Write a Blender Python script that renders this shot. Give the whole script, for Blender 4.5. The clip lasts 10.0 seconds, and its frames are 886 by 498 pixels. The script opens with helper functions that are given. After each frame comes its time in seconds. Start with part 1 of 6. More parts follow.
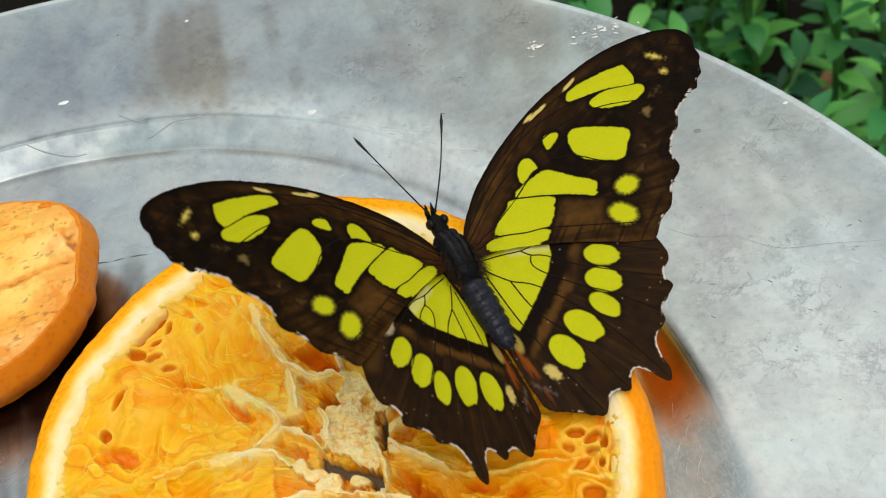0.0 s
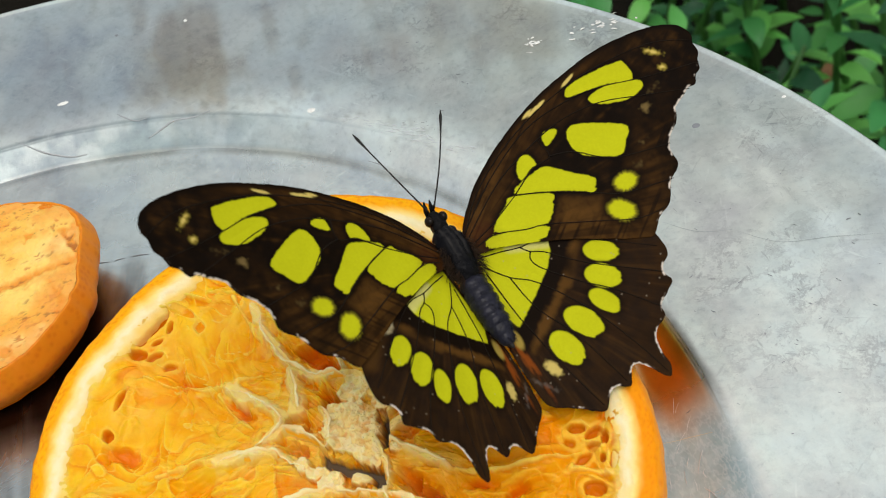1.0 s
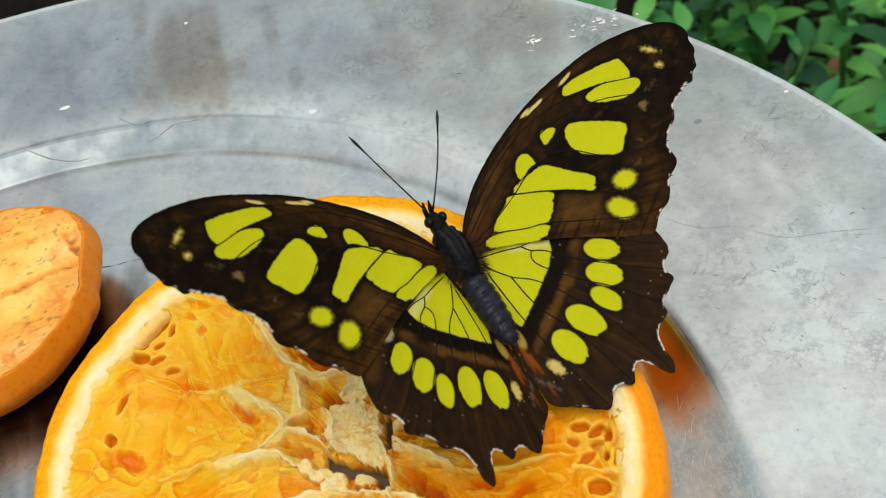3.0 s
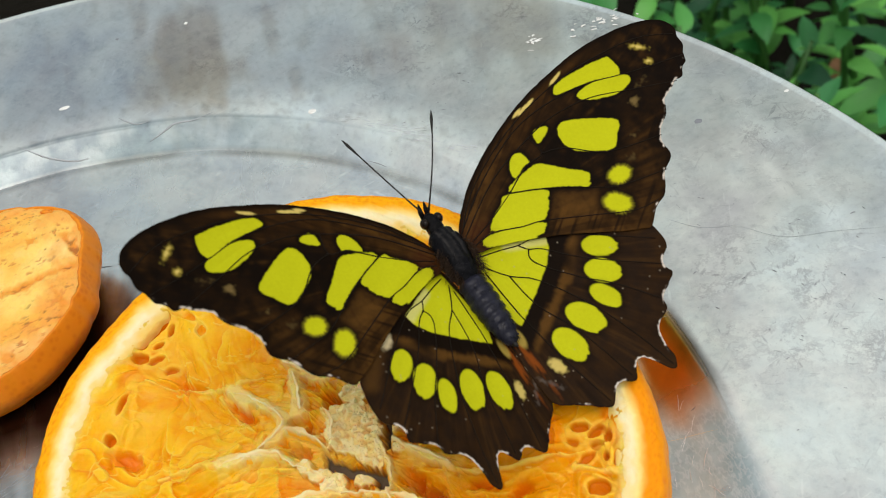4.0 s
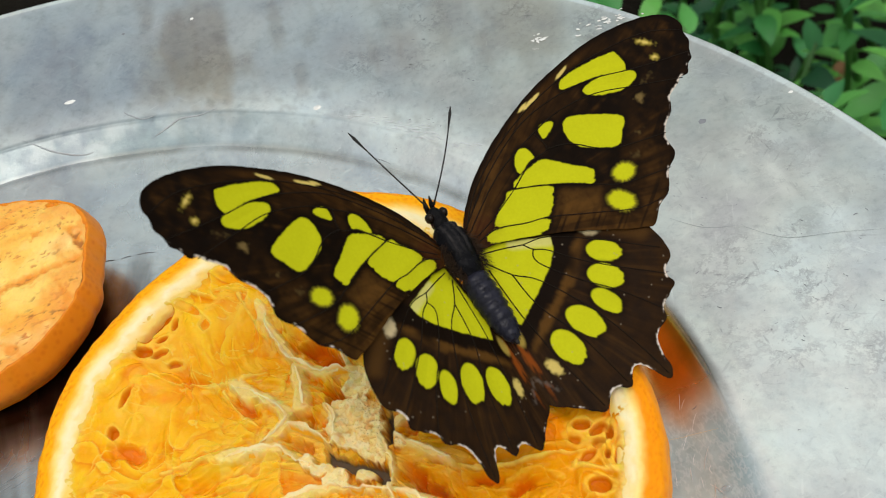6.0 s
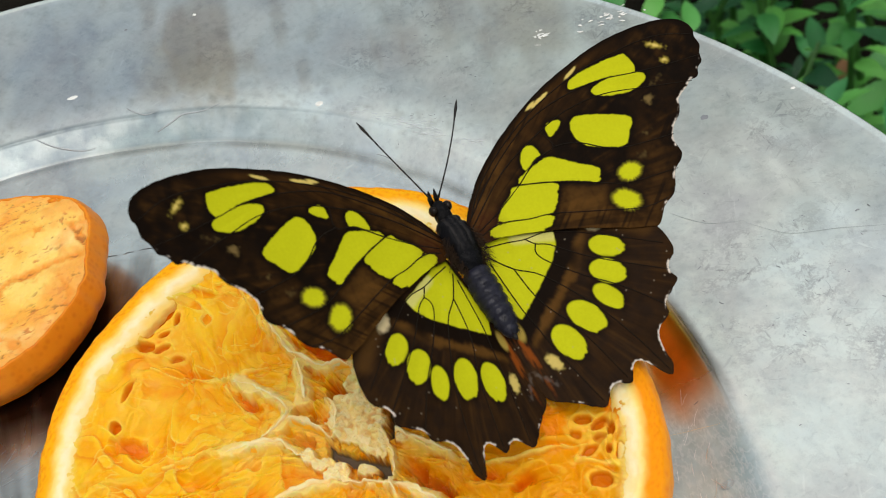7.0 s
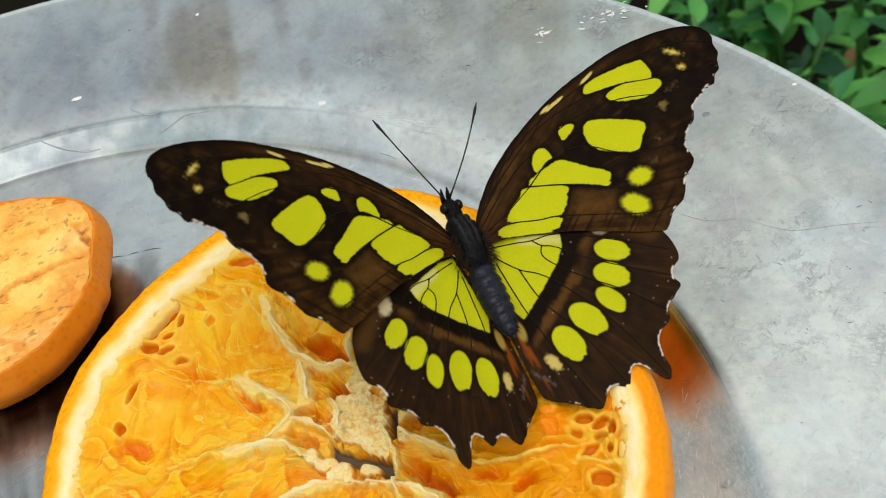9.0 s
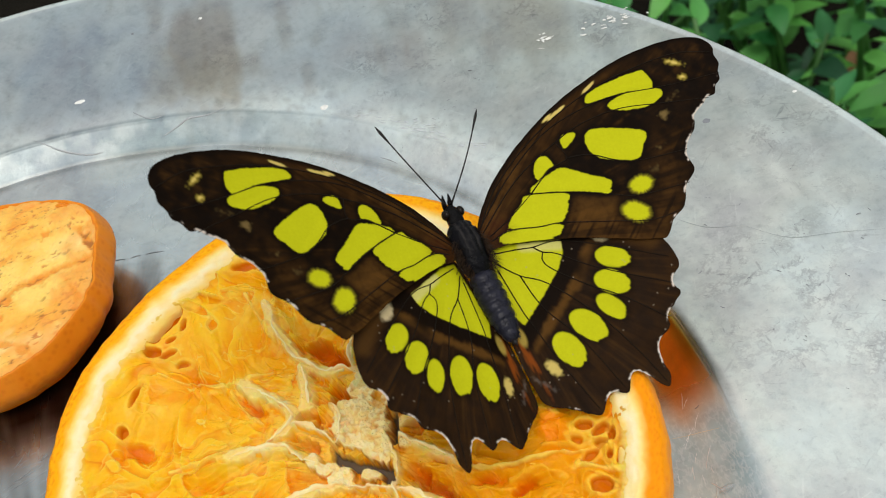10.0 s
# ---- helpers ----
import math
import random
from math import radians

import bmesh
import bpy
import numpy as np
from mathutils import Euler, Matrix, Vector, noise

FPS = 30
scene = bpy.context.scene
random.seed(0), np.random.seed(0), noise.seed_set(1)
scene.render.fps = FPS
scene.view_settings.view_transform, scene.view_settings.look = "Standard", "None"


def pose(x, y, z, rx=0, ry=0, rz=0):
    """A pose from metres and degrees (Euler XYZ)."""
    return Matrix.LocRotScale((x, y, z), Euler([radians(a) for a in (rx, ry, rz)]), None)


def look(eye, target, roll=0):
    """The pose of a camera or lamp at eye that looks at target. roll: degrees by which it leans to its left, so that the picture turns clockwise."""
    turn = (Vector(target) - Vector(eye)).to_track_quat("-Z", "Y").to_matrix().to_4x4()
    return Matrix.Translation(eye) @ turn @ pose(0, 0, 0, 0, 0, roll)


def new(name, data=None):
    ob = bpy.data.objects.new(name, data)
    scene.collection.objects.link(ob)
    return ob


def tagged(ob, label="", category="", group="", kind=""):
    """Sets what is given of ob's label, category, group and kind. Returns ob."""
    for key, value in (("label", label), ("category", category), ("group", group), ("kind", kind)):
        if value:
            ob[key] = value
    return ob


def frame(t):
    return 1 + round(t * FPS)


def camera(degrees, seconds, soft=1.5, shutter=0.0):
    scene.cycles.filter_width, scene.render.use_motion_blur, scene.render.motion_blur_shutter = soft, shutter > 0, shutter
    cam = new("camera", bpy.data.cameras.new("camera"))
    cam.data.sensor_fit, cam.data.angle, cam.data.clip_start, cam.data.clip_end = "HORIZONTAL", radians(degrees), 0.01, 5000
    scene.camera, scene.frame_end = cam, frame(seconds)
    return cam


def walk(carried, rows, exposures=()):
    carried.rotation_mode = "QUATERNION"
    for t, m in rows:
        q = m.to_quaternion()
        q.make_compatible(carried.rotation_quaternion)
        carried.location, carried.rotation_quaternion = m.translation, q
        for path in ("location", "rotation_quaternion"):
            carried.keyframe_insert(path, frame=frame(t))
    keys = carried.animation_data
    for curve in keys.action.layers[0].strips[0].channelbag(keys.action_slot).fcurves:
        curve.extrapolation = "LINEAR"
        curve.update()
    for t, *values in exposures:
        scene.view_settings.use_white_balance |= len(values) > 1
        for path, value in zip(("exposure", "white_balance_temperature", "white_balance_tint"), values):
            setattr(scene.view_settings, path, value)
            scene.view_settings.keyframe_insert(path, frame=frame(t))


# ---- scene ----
from mathutils import geometry

cam = camera(40.0, 10.0, soft=0.6)
cam.data.dof.use_dof = True
cam.data.dof.focus_distance = 0.172
cam.data.dof.aperture_fstop = 64.0
PATH = (
    (0, pose(0.00000, -0.11730, 0.12579, 42.259, 8.825, -9.584)),
    (0.5, pose(0.00035, -0.11724, 0.12587, 42.061, 9.150, -9.827)),
    (1, pose(0.00042, -0.11742, 0.12600, 42.023, 9.280, -9.906)),
    (1.5, pose(0.00073, -0.11718, 0.12560, 42.015, 9.565, -10.100)),
    (2, pose(0.00055, -0.11769, 0.12640, 41.939, 9.595, -10.081)),
    (2.5, pose(0.00097, -0.11734, 0.12595, 41.932, 9.909, -10.211)),
    (4, pose(0.00156, -0.11722, 0.12504, 42.034, 10.146, -10.124)),
    (4.5, pose(0.00153, -0.11739, 0.12527, 42.072, 9.894, -9.892)),
    (5, pose(0.00123, -0.11782, 0.12509, 42.163, 9.928, -9.848)),
    (5.5, pose(0.00125, -0.11760, 0.12534, 42.116, 9.810, -9.709)),
    (7, pose(0.00123, -0.11815, 0.12502, 42.046, 9.847, -9.491)),
    (7.5, pose(0.00114, -0.11821, 0.12562, 41.993, 9.518, -9.149)),
    (8, pose(0.00138, -0.11833, 0.12596, 41.857, 9.755, -9.107)),
    (8.5, pose(0.00187, -0.11820, 0.12647, 41.732, 9.899, -9.131)),
    (9, pose(0.00259, -0.11786, 0.12600, 41.619, 10.471, -9.481)),
    (9.5, pose(0.00220, -0.11810, 0.12726, 41.619, 10.000, -9.060)),
    (10, pose(0.00274, -0.11783, 0.12723, 41.615, 10.344, -9.289)),
)

walk(cam, PATH, exposures=((0, 0.0, 6500, 10), (10, 0.0, 6500, 10)))

# ---- sky and sun: bright overcast ----
world = bpy.data.worlds.new("overcast_sky")
scene.world = world
world.use_nodes = True
wt = world.node_tree
sky = wt.nodes.new("ShaderNodeTexSky")
sky.sky_type, sky.sun_disc = "NISHITA", False
sky.sun_elevation, sky.sun_rotation = radians(69), radians(164)
sky.air_density, sky.dust_density, sky.ozone_density = 1.0, 6.0, 1.0
sky_out = [n for n in wt.nodes if n.type == "BACKGROUND"][0]
cloud = wt.nodes.new("ShaderNodeMix")
cloud.data_type = "RGBA"
cloud.inputs[0].default_value = 0.72
cloud.inputs[7].default_value = (7.7, 7.95, 7.75, 1)
wt.links.new(sky.outputs[0], cloud.inputs[6])
wt.links.new(cloud.outputs[2], sky_out.inputs[0])
sky_out.inputs[1].default_value = 0.113
sun = new("sun", bpy.data.lights.new("sun", "SUN"))
sun.data.energy, sun.data.angle, sun.data.color = 1.2, radians(38), (1.0, 0.96, 0.9)
sun.matrix_world = look((0.10, -0.34, 0.93), (0, 0, 0))

MM = 0.001


# ---- numeric helpers ----
def rand01(ix, iy, seed):
    h = (ix.astype(np.int64) * 374761393 + iy.astype(np.int64) * 668265263 + seed * 974711) & 0xFFFFFFFF
    h = ((h ^ (h >> 13)) * 1274126177) & 0xFFFFFFFF
    return ((h ^ (h >> 16)) & 0xFFFFFF) / float(0xFFFFFF)


def vnoise(x, y, seed=0):
    """Smooth value noise in -1..1."""
    x, y = np.asarray(x, float), np.asarray(y, float)
    ix, iy = np.floor(x), np.floor(y)
    fx, fy = x - ix, y - iy
    fx, fy = fx * fx * (3 - 2 * fx), fy * fy * (3 - 2 * fy)
    a, b = rand01(ix, iy, seed), rand01(ix + 1, iy, seed)
    c, d = rand01(ix, iy + 1, seed), rand01(ix + 1, iy + 1, seed)
    return 2 * ((a * (1 - fx) + b * fx) * (1 - fy) + (c * (1 - fx) + d * fx) * fy) - 1


def fbm(x, y, seed=0, octaves=4):
    total, amp, norm = 0.0, 1.0, 0.0
    for k in range(octaves):
        total = total + amp * vnoise(x * 2 ** k + 17.3 * k, y * 2 ** k - 9.1 * k, seed + k)
        norm += amp
        amp *= 0.5
    return total / norm


def step(a, b, x):
    t = np.clip((x - a) / (b - a), 0, 1)
    return t * t * (3 - 2 * t)


def blend(col, other, amount):
    return col + (np.asarray(other, float) - col) * np.asarray(amount)[..., None]


def catmull(points, closed=True, per=6):
    """A smooth line through the control points."""
    p = np.array(points, float)
    n = len(p)
    out = []
    for i in range(n if closed else n - 1):
        q = [p[(i + k) % n] if closed else p[min(max(i + k, 0), n - 1)] for k in (-1, 0, 1, 2)]
        for t in np.arange(per) / per:
            out.append(0.5 * (2 * q[1] + (q[2] - q[0]) * t + (2 * q[0] - 5 * q[1] + 4 * q[2] - q[3]) * t ** 2
                              + (3 * q[1] - q[0] - 3 * q[2] + q[3]) * t ** 3))
    if not closed:
        out.append(p[-1])
    return np.array(out)


def sd_polygon(x, y, poly):
    """Signed distance to a polygon, below zero inside."""
    p = np.array(poly, float)
    best, inside = np.full(x.shape, 1e9), np.zeros(x.shape, bool)
    for a, b in zip(p, np.roll(p, -1, 0)):
        e = b - a
        t = np.clip(((x - a[0]) * e[0] + (y - a[1]) * e[1]) / (e @ e), 0, 1)
        best = np.minimum(best, np.hypot(x - a[0] - t * e[0], y - a[1] - t * e[1]))
        if e[1] != 0:
            inside ^= ((a[1] > y) != (b[1] > y)) & (x < e[0] * (y - a[1]) / e[1] + a[0])
    return np.where(inside, -best, best)


def sd_line(x, y, points):
    p = np.array(points, float)
    best = np.full(x.shape, 1e9)
    for a, b in zip(p[:-1], p[1:]):
        e = b - a
        t = np.clip(((x - a[0]) * e[0] + (y - a[1]) * e[1]) / (e @ e), 0, 1)
        best = np.minimum(best, np.hypot(x - a[0] - t * e[0], y - a[1] - t * e[1]))
    return best


def sd_oval(x, y, cx, cy, rx, ry, turn):
    c, s = math.cos(radians(turn)), math.sin(radians(turn))
    u, v = (x - cx) * c + (y - cy) * s, -(x - cx) * s + (y - cy) * c
    return (np.hypot(u / rx, v / ry) - 1) * min(rx, ry)


# ---- mesh helpers ----
def mesh_from(name, verts, faces, material, parent=None, colours=None, smooth=True, label="", **fields):
    me = bpy.data.meshes.new(name)
    me.from_pydata([tuple(v) for v in np.asarray(verts)], [], [tuple(int(i) for i in f) for f in faces])
    me.polygons.foreach_set("use_smooth", [smooth] * len(me.polygons))
    if colours is not None:
        layer = me.color_attributes.new("tone", "FLOAT_COLOR", "POINT")
        rgba = np.ones((len(verts), 4))
        rgba[:, :3] = np.clip(colours, 0, 1)
        layer.data.foreach_set("color", rgba.ravel())
    for key, values in fields.items():
        me.attributes.new(key, "FLOAT", "POINT").data.foreach_set("value", np.asarray(values, float).ravel())
    me.materials.append(material)
    me.update()
    ob = new(name, me)
    ob.parent = parent
    if label:
        ob["label"] = label
    return ob


def part(name, bm, material, parent, label=""):
    """Links a bmesh as one mesh object under a thing or part."""
    me = bpy.data.meshes.new(name)
    bm.to_mesh(me)
    bm.free()
    me.polygons.foreach_set("use_smooth", [True] * len(me.polygons))
    me.materials.append(material)
    ob = new(name, me)
    ob.parent = parent
    if label:
        ob["label"] = label
    return ob


def grid_faces(rows, cols, close=False):
    i = np.arange(rows - 1)[:, None] * cols + np.arange(cols if close else cols - 1)[None]
    j = np.arange(rows - 1)[:, None] * cols + (np.arange(cols if close else cols - 1)[None] + 1) % cols
    return np.stack([i, j, j + cols, i + cols], -1).reshape(-1, 4)


def tube(points, radii, sides=8):
    """Verts and faces of a tapered round tube along a line, ends closed."""
    p = np.array(points, float)
    r = np.broadcast_to(np.asarray(radii, float), (len(p),))
    tang = np.gradient(p, axis=0)
    tang /= np.linalg.norm(tang, axis=1)[:, None] + 1e-12
    up = np.array([0.31, 0.17, 0.93])
    verts = []
    for c, t, rad in zip(p, tang, r):
        a = np.cross(t, up)
        a /= np.linalg.norm(a) + 1e-12
        b = np.cross(t, a)
        for k in range(sides):
            w = 2 * math.pi * k / sides
            verts.append(c + rad * (a * math.cos(w) + b * math.sin(w)))
    faces = [tuple(f) for f in grid_faces(len(p), sides, True)]
    faces += [tuple(range(sides))[::-1], tuple(range((len(p) - 1) * sides, len(p) * sides))]
    return np.array(verts), faces


def join(chunks):
    verts, faces, n = [], [], 0
    for v, f in chunks:
        verts.append(np.asarray(v))
        faces += [tuple(i + n for i in q) for q in f]
        n += len(v)
    return np.concatenate(verts), faces


# ---- materials ----
class Nodes:
    def __init__(self, name):
        self.mat = bpy.data.materials.new(name)
        self.mat.use_nodes = True
        self.tree = self.mat.node_tree
        self.bsdf = [n for n in self.tree.nodes if n.type == "BSDF_PRINCIPLED"][0]

    def add(self, kind, **values):
        node = self.tree.nodes.new("ShaderNode" + kind)
        for key, value in values.items():
            node.inputs[key.replace("_", " ")].default_value = value
        return node

    def link(self, a, b):
        self.tree.links.new(a, b)

    def noise(self, scale, detail=5.0, rough=0.55, stretch=None, turn=0.0):
        tc = self.add("TexCoord")
        n = self.add("TexNoise", Scale=scale, Detail=detail, Roughness=rough)
        if stretch:
            m = self.add("Mapping")
            m.vector_type = "TEXTURE"
            m.inputs["Scale"].default_value = tuple(1 / k for k in stretch)
            m.inputs["Rotation"].default_value = (0, 0, turn)
            self.link(tc.outputs["Object"], m.inputs["Vector"])
            self.link(m.outputs[0], n.inputs["Vector"])
        else:
            self.link(tc.outputs["Object"], n.inputs["Vector"])
        return n.outputs["Fac"]

    def ramp(self, fac, stops):
        r = self.add("ValToRGB")
        el = r.color_ramp.elements
        while len(el) < len(stops):
            el.new(0.5)
        for e, (pos, col) in zip(el, stops):
            e.position = pos
            e.color = (*col, 1) if len(col) == 3 else col
        self.link(fac, r.inputs[0])
        return r.outputs[0]

    def mix(self, fac, a, b, mode="MIX"):
        m = self.tree.nodes.new("ShaderNodeMix")
        m.data_type, m.blend_type = "RGBA", mode
        for sock, val in ((m.inputs[0], fac), (m.inputs[6], a), (m.inputs[7], b)):
            if isinstance(val, (int, float)):
                sock.default_value = val
            elif isinstance(val, tuple):
                sock.default_value = (*val, 1)
            else:
                self.link(val, sock)
        return m.outputs[2]

    def scaled(self, fac, lo, hi):
        m = self.add("MapRange")
        m.inputs["To Min"].default_value, m.inputs["To Max"].default_value = lo, hi
        self.link(fac, m.inputs["Value"])
        return m.outputs[0]

    def bump(self, fac, strength, distance):
        b = self.add("Bump", Distance=distance)
        if isinstance(strength, float):
            b.inputs["Strength"].default_value = strength
        else:
            self.link(strength, b.inputs["Strength"])
        self.link(fac, b.inputs["Height"])
        self.link(b.outputs[0], self.bsdf.inputs["Normal"])

    def tone(self):
        a = self.add("VertexColor")
        a.layer_name = "tone"
        return a.outputs["Color"]

    def set(self, **values):
        for key, value in values.items():
            sock = self.bsdf.inputs[key.replace("_", " ")]
            if isinstance(value, (int, float)):
                sock.default_value = value
            elif isinstance(value, tuple):
                sock.default_value = (*value, 1) if len(value) == 3 else value
            else:
                self.link(value, sock)
        return self


def grained(name, dark, light, scale, rough=0.6, bump=0.0, distance=0.0005, **more):
    m = Nodes(name)
    n = m.noise(scale)
    big = m.noise(scale * 0.17, 3.0)
    col = m.mix(m.scaled(big, 0.2, 0.8), m.ramp(n, [(0.3, dark), (0.7, light)]), light)
    m.set(Base_Color=col, Roughness=rough, **more)
    if bump:
        m.bump(n, bump, distance)
    return m.mat


def plate_metal():
    m = Nodes("worn_aluminium")
    fine = m.noise(1500.0, 6.0, 0.7)
    cloud = m.noise(60.0, 6.0, 0.62)
    smear = m.noise(130.0, 5.0, 0.6)
    brush = m.noise(420.0, 4.0, 0.6, (1.0, 0.12, 1.0))
    base = m.ramp(cloud, [(0.30, (0.66, 0.675, 0.69)), (0.45, (0.77, 0.79, 0.785)), (0.56, (0.85, 0.88, 0.855)), (0.75, (0.92, 0.95, 0.92))])
    base = m.mix(m.ramp(smear, [(0.5, (0, 0, 0)), (0.72, (0.6, 0.6, 0.6))]), base, (0.88, 0.91, 0.88))
    pit = m.ramp(fine, [(0.30, (1, 1, 1)), (0.37, (0, 0, 0))])
    worn = m.add("Attribute")
    worn.attribute_name = "worn"
    patch = m.ramp(m.noise(110.0, 5.0, 0.65), [(0.42, (0, 0, 0)), (0.60, (1, 1, 1))])
    patch = m.mix(1.0, patch, worn.outputs["Color"], "MULTIPLY")
    base = m.mix(m.mix(1.0, pit, patch, "MULTIPLY"), base, (0.20, 0.20, 0.22))
    crack = m.ramp(m.noise(210.0, 8.0, 0.72), [(0.45, (0, 0, 0)), (0.5, (1, 1, 1)), (0.55, (0, 0, 0))])
    base = m.mix(m.mix(1.0, m.mix(1.0, crack, patch, "MULTIPLY"), (0.6, 0.6, 0.6), "MULTIPLY"), base, (0.36, 0.36, 0.38))
    for turn, grow in ((0.35, 520.0), (-0.75, 610.0), (1.3, 560.0)):
        score = m.ramp(m.noise(grow * 2.6, 3.0, 0.5, (0.14, 1.0, 1.0), turn), [(0.66, (0, 0, 0)), (0.73, (0.45, 0.45, 0.45))])
        base = m.mix(score, base, (0.93, 0.95, 0.93))
        score = m.ramp(m.noise(grow * 2.3, 3.0, 0.5, (0.20, 1.0, 1.0), turn + 0.4), [(0.66, (0, 0, 0)), (0.71, (0.6, 0.6, 0.6))])
        base = m.mix(m.mix(1.0, score, patch, "MULTIPLY"), base, (0.30, 0.31, 0.33))
    hue = m.ramp(m.noise(38.0, 6.0, 0.62), [(0.32, (0.90, 0.96, 1.0)), (0.46, (0.97, 1.0, 0.985)), (0.58, (1.0, 0.985, 0.95)), (0.70, (0.93, 0.90, 0.89))])
    base = m.mix(1.0, base, hue, "MULTIPLY")
    base = m.mix(1.0, base, m.ramp(m.noise(210.0, 7.0, 0.7), [(0.34, (0.84, 0.85, 0.86)), (0.5, (1, 1, 1))]), "MULTIPLY")
    base = m.mix(1.0, base, m.tone(), "MULTIPLY")
    rough = m.mix(0.5, m.scaled(cloud, 0.30, 0.52), m.scaled(brush, 0.30, 0.5))
    polish = m.add("Attribute")
    polish.attribute_name = "polish"
    rough = m.mix(polish.outputs["Fac"], rough, (0.15, 0.15, 0.15))
    dull = m.add("Attribute")
    dull.attribute_name = "dull"
    mottle = m.ramp(m.noise(950.0, 5.0, 0.65), [(0.30, (0.86, 0.87, 0.88)), (0.44, (1, 1, 1)), (0.70, (1.05, 1.05, 1.05))])
    base = m.mix(m.scaled(polish.outputs["Fac"], 0.9, 0.2), base, m.mix(1.0, base, mottle, "MULTIPLY"))
    rough = m.mix(dull.outputs["Fac"], rough, (0.46, 0.46, 0.46))
    craze = m.ramp(m.noise(900.0, 3.0, 0.6, (1.0, 0.4, 1.0), 0.2), [(0.45, (0, 0, 0)), (0.5, (1, 1, 1)), (0.55, (0, 0, 0))])
    base = m.mix(m.mix(1.0, craze, dull.outputs["Color"], "MULTIPLY"), base, m.mix(0.22, base, (0.9, 0.92, 0.92)))
    metal = m.mix(dull.outputs["Fac"], m.scaled(polish.outputs["Fac"], 0.9, 1.0), (0.35, 0.35, 0.35))
    m.set(Base_Color=base, Metallic=metal, Roughness=rough)
    m.bump(m.mix(0.4, m.mix(0.5, fine, smear), brush), m.scaled(polish.outputs["Fac"], 0.22, 0.03), 0.0004)
    return m.mat


def scale_wing():
    m = Nodes("wing_scales")
    n = m.noise(2600.0, 4.0, 0.7)
    big = m.noise(300.0, 4.0, 0.6)
    tone = m.mix(m.scaled(n, 0.0, 0.5), m.tone(), m.mix(1.0, m.tone(), (0.6, 0.56, 0.5), "MULTIPLY"))
    tone = m.mix(m.scaled(big, 0.0, 0.35), tone, m.mix(1.0, tone, (0.6, 0.57, 0.5), "MULTIPLY"))
    m.set(Base_Color=tone, Roughness=m.scaled(big, 0.5, 0.7))
    m.bsdf.inputs["Specular IOR Level"].default_value = 0.032
    m.bump(n, 0.25, 0.0001)
    return m.mat


def wet_flesh(name, soft):
    m = Nodes(name)
    n = m.noise(1700.0, 6.0, 0.65)
    mid = m.noise(500.0, 5.0, 0.6)
    tone = m.mix(m.scaled(n, 0.0, 0.6), m.tone(), m.mix(1.0, m.tone(), (0.86, 0.66, 0.4), "MULTIPLY"))
    wet = m.add("Attribute")
    wet.attribute_name = "wet"
    m.set(Base_Color=tone, Roughness=m.mix(wet.outputs["Fac"], (0.6, 0.6, 0.6), m.scaled(mid, 0.08, 0.42)), Subsurface_Weight=soft, Subsurface_Scale=0.0016)
    m.bsdf.inputs["Subsurface Radius"].default_value = (0.9, 0.45, 0.06)
    m.set(Specular_IOR_Level=m.scaled(wet.outputs["Fac"], 0.04, 0.13))
    m.bump(m.mix(0.35, n, mid), m.scaled(wet.outputs["Fac"], 0.45, 0.18), 0.0005)
    return m.mat


def pith_foam():
    m = Nodes("white_pith")
    n = m.noise(900.0, 5.0, 0.6)
    tone = m.mix(m.scaled(n, 0.0, 0.5), m.tone(), m.mix(1.0, m.tone(), (0.95, 0.82, 0.6), "MULTIPLY"))
    m.set(Base_Color=tone, Roughness=0.6, Specular_IOR_Level=0.12, Subsurface_Weight=0.12, Subsurface_Scale=0.0012)
    m.bump(n, 0.4, 0.0005)
    return m.mat


def dry_flesh():
    m = Nodes("dried_orange_flesh")
    n = m.noise(1500.0, 6.0, 0.62)
    tone = m.mix(m.scaled(n, 0.0, 0.45), m.tone(), m.mix(1.0, m.tone(), (0.85, 0.68, 0.5), "MULTIPLY"))
    m.set(Base_Color=tone, Roughness=0.62, Subsurface_Weight=0.15, Subsurface_Scale=0.0015)
    m.bump(n, 0.35, 0.0004)
    return m.mat


def toned(name, scale, rough, gloss):
    m = Nodes(name)
    n = m.noise(scale, 5.0, 0.65)
    m.set(Base_Color=m.mix(m.scaled(n, 0.0, 0.8), m.tone(), m.mix(1.0, m.tone(), (0.35, 0.33, 0.33), "MULTIPLY")), Roughness=rough, Specular_IOR_Level=gloss)
    m.bump(n, 0.6, 0.0003)
    return m.mat


def leafy(name, dark, light):
    """Leaf green that differs from leaf to leaf and along the blade."""
    m = Nodes(name)
    own = m.add("ObjectInfo")
    n = m.noise(60.0, 4.0)
    col = m.mix(own.outputs["Random"], dark, light)
    col = m.mix(m.scaled(n, 0.0, 0.7), col, m.mix(1.0, col, (0.6, 0.7, 0.55), "MULTIPLY"))
    m.set(Base_Color=col, Roughness=0.4, Specular_IOR_Level=0.45)
    m.bump(n, 0.2, 0.002)
    # light comes through the thin blade
    glow, both = m.add("BsdfTranslucent"), m.add("MixShader")
    both.inputs[0].default_value = 0.15
    m.link(col, glow.inputs["Color"])
    m.link(m.bsdf.outputs[0], both.inputs[1])
    m.link(glow.outputs[0], both.inputs[2])
    out = [k for k in m.tree.nodes if k.type == "OUTPUT_MATERIAL"][0]
    m.link(both.outputs[0], out.inputs["Surface"])
    return m.mat


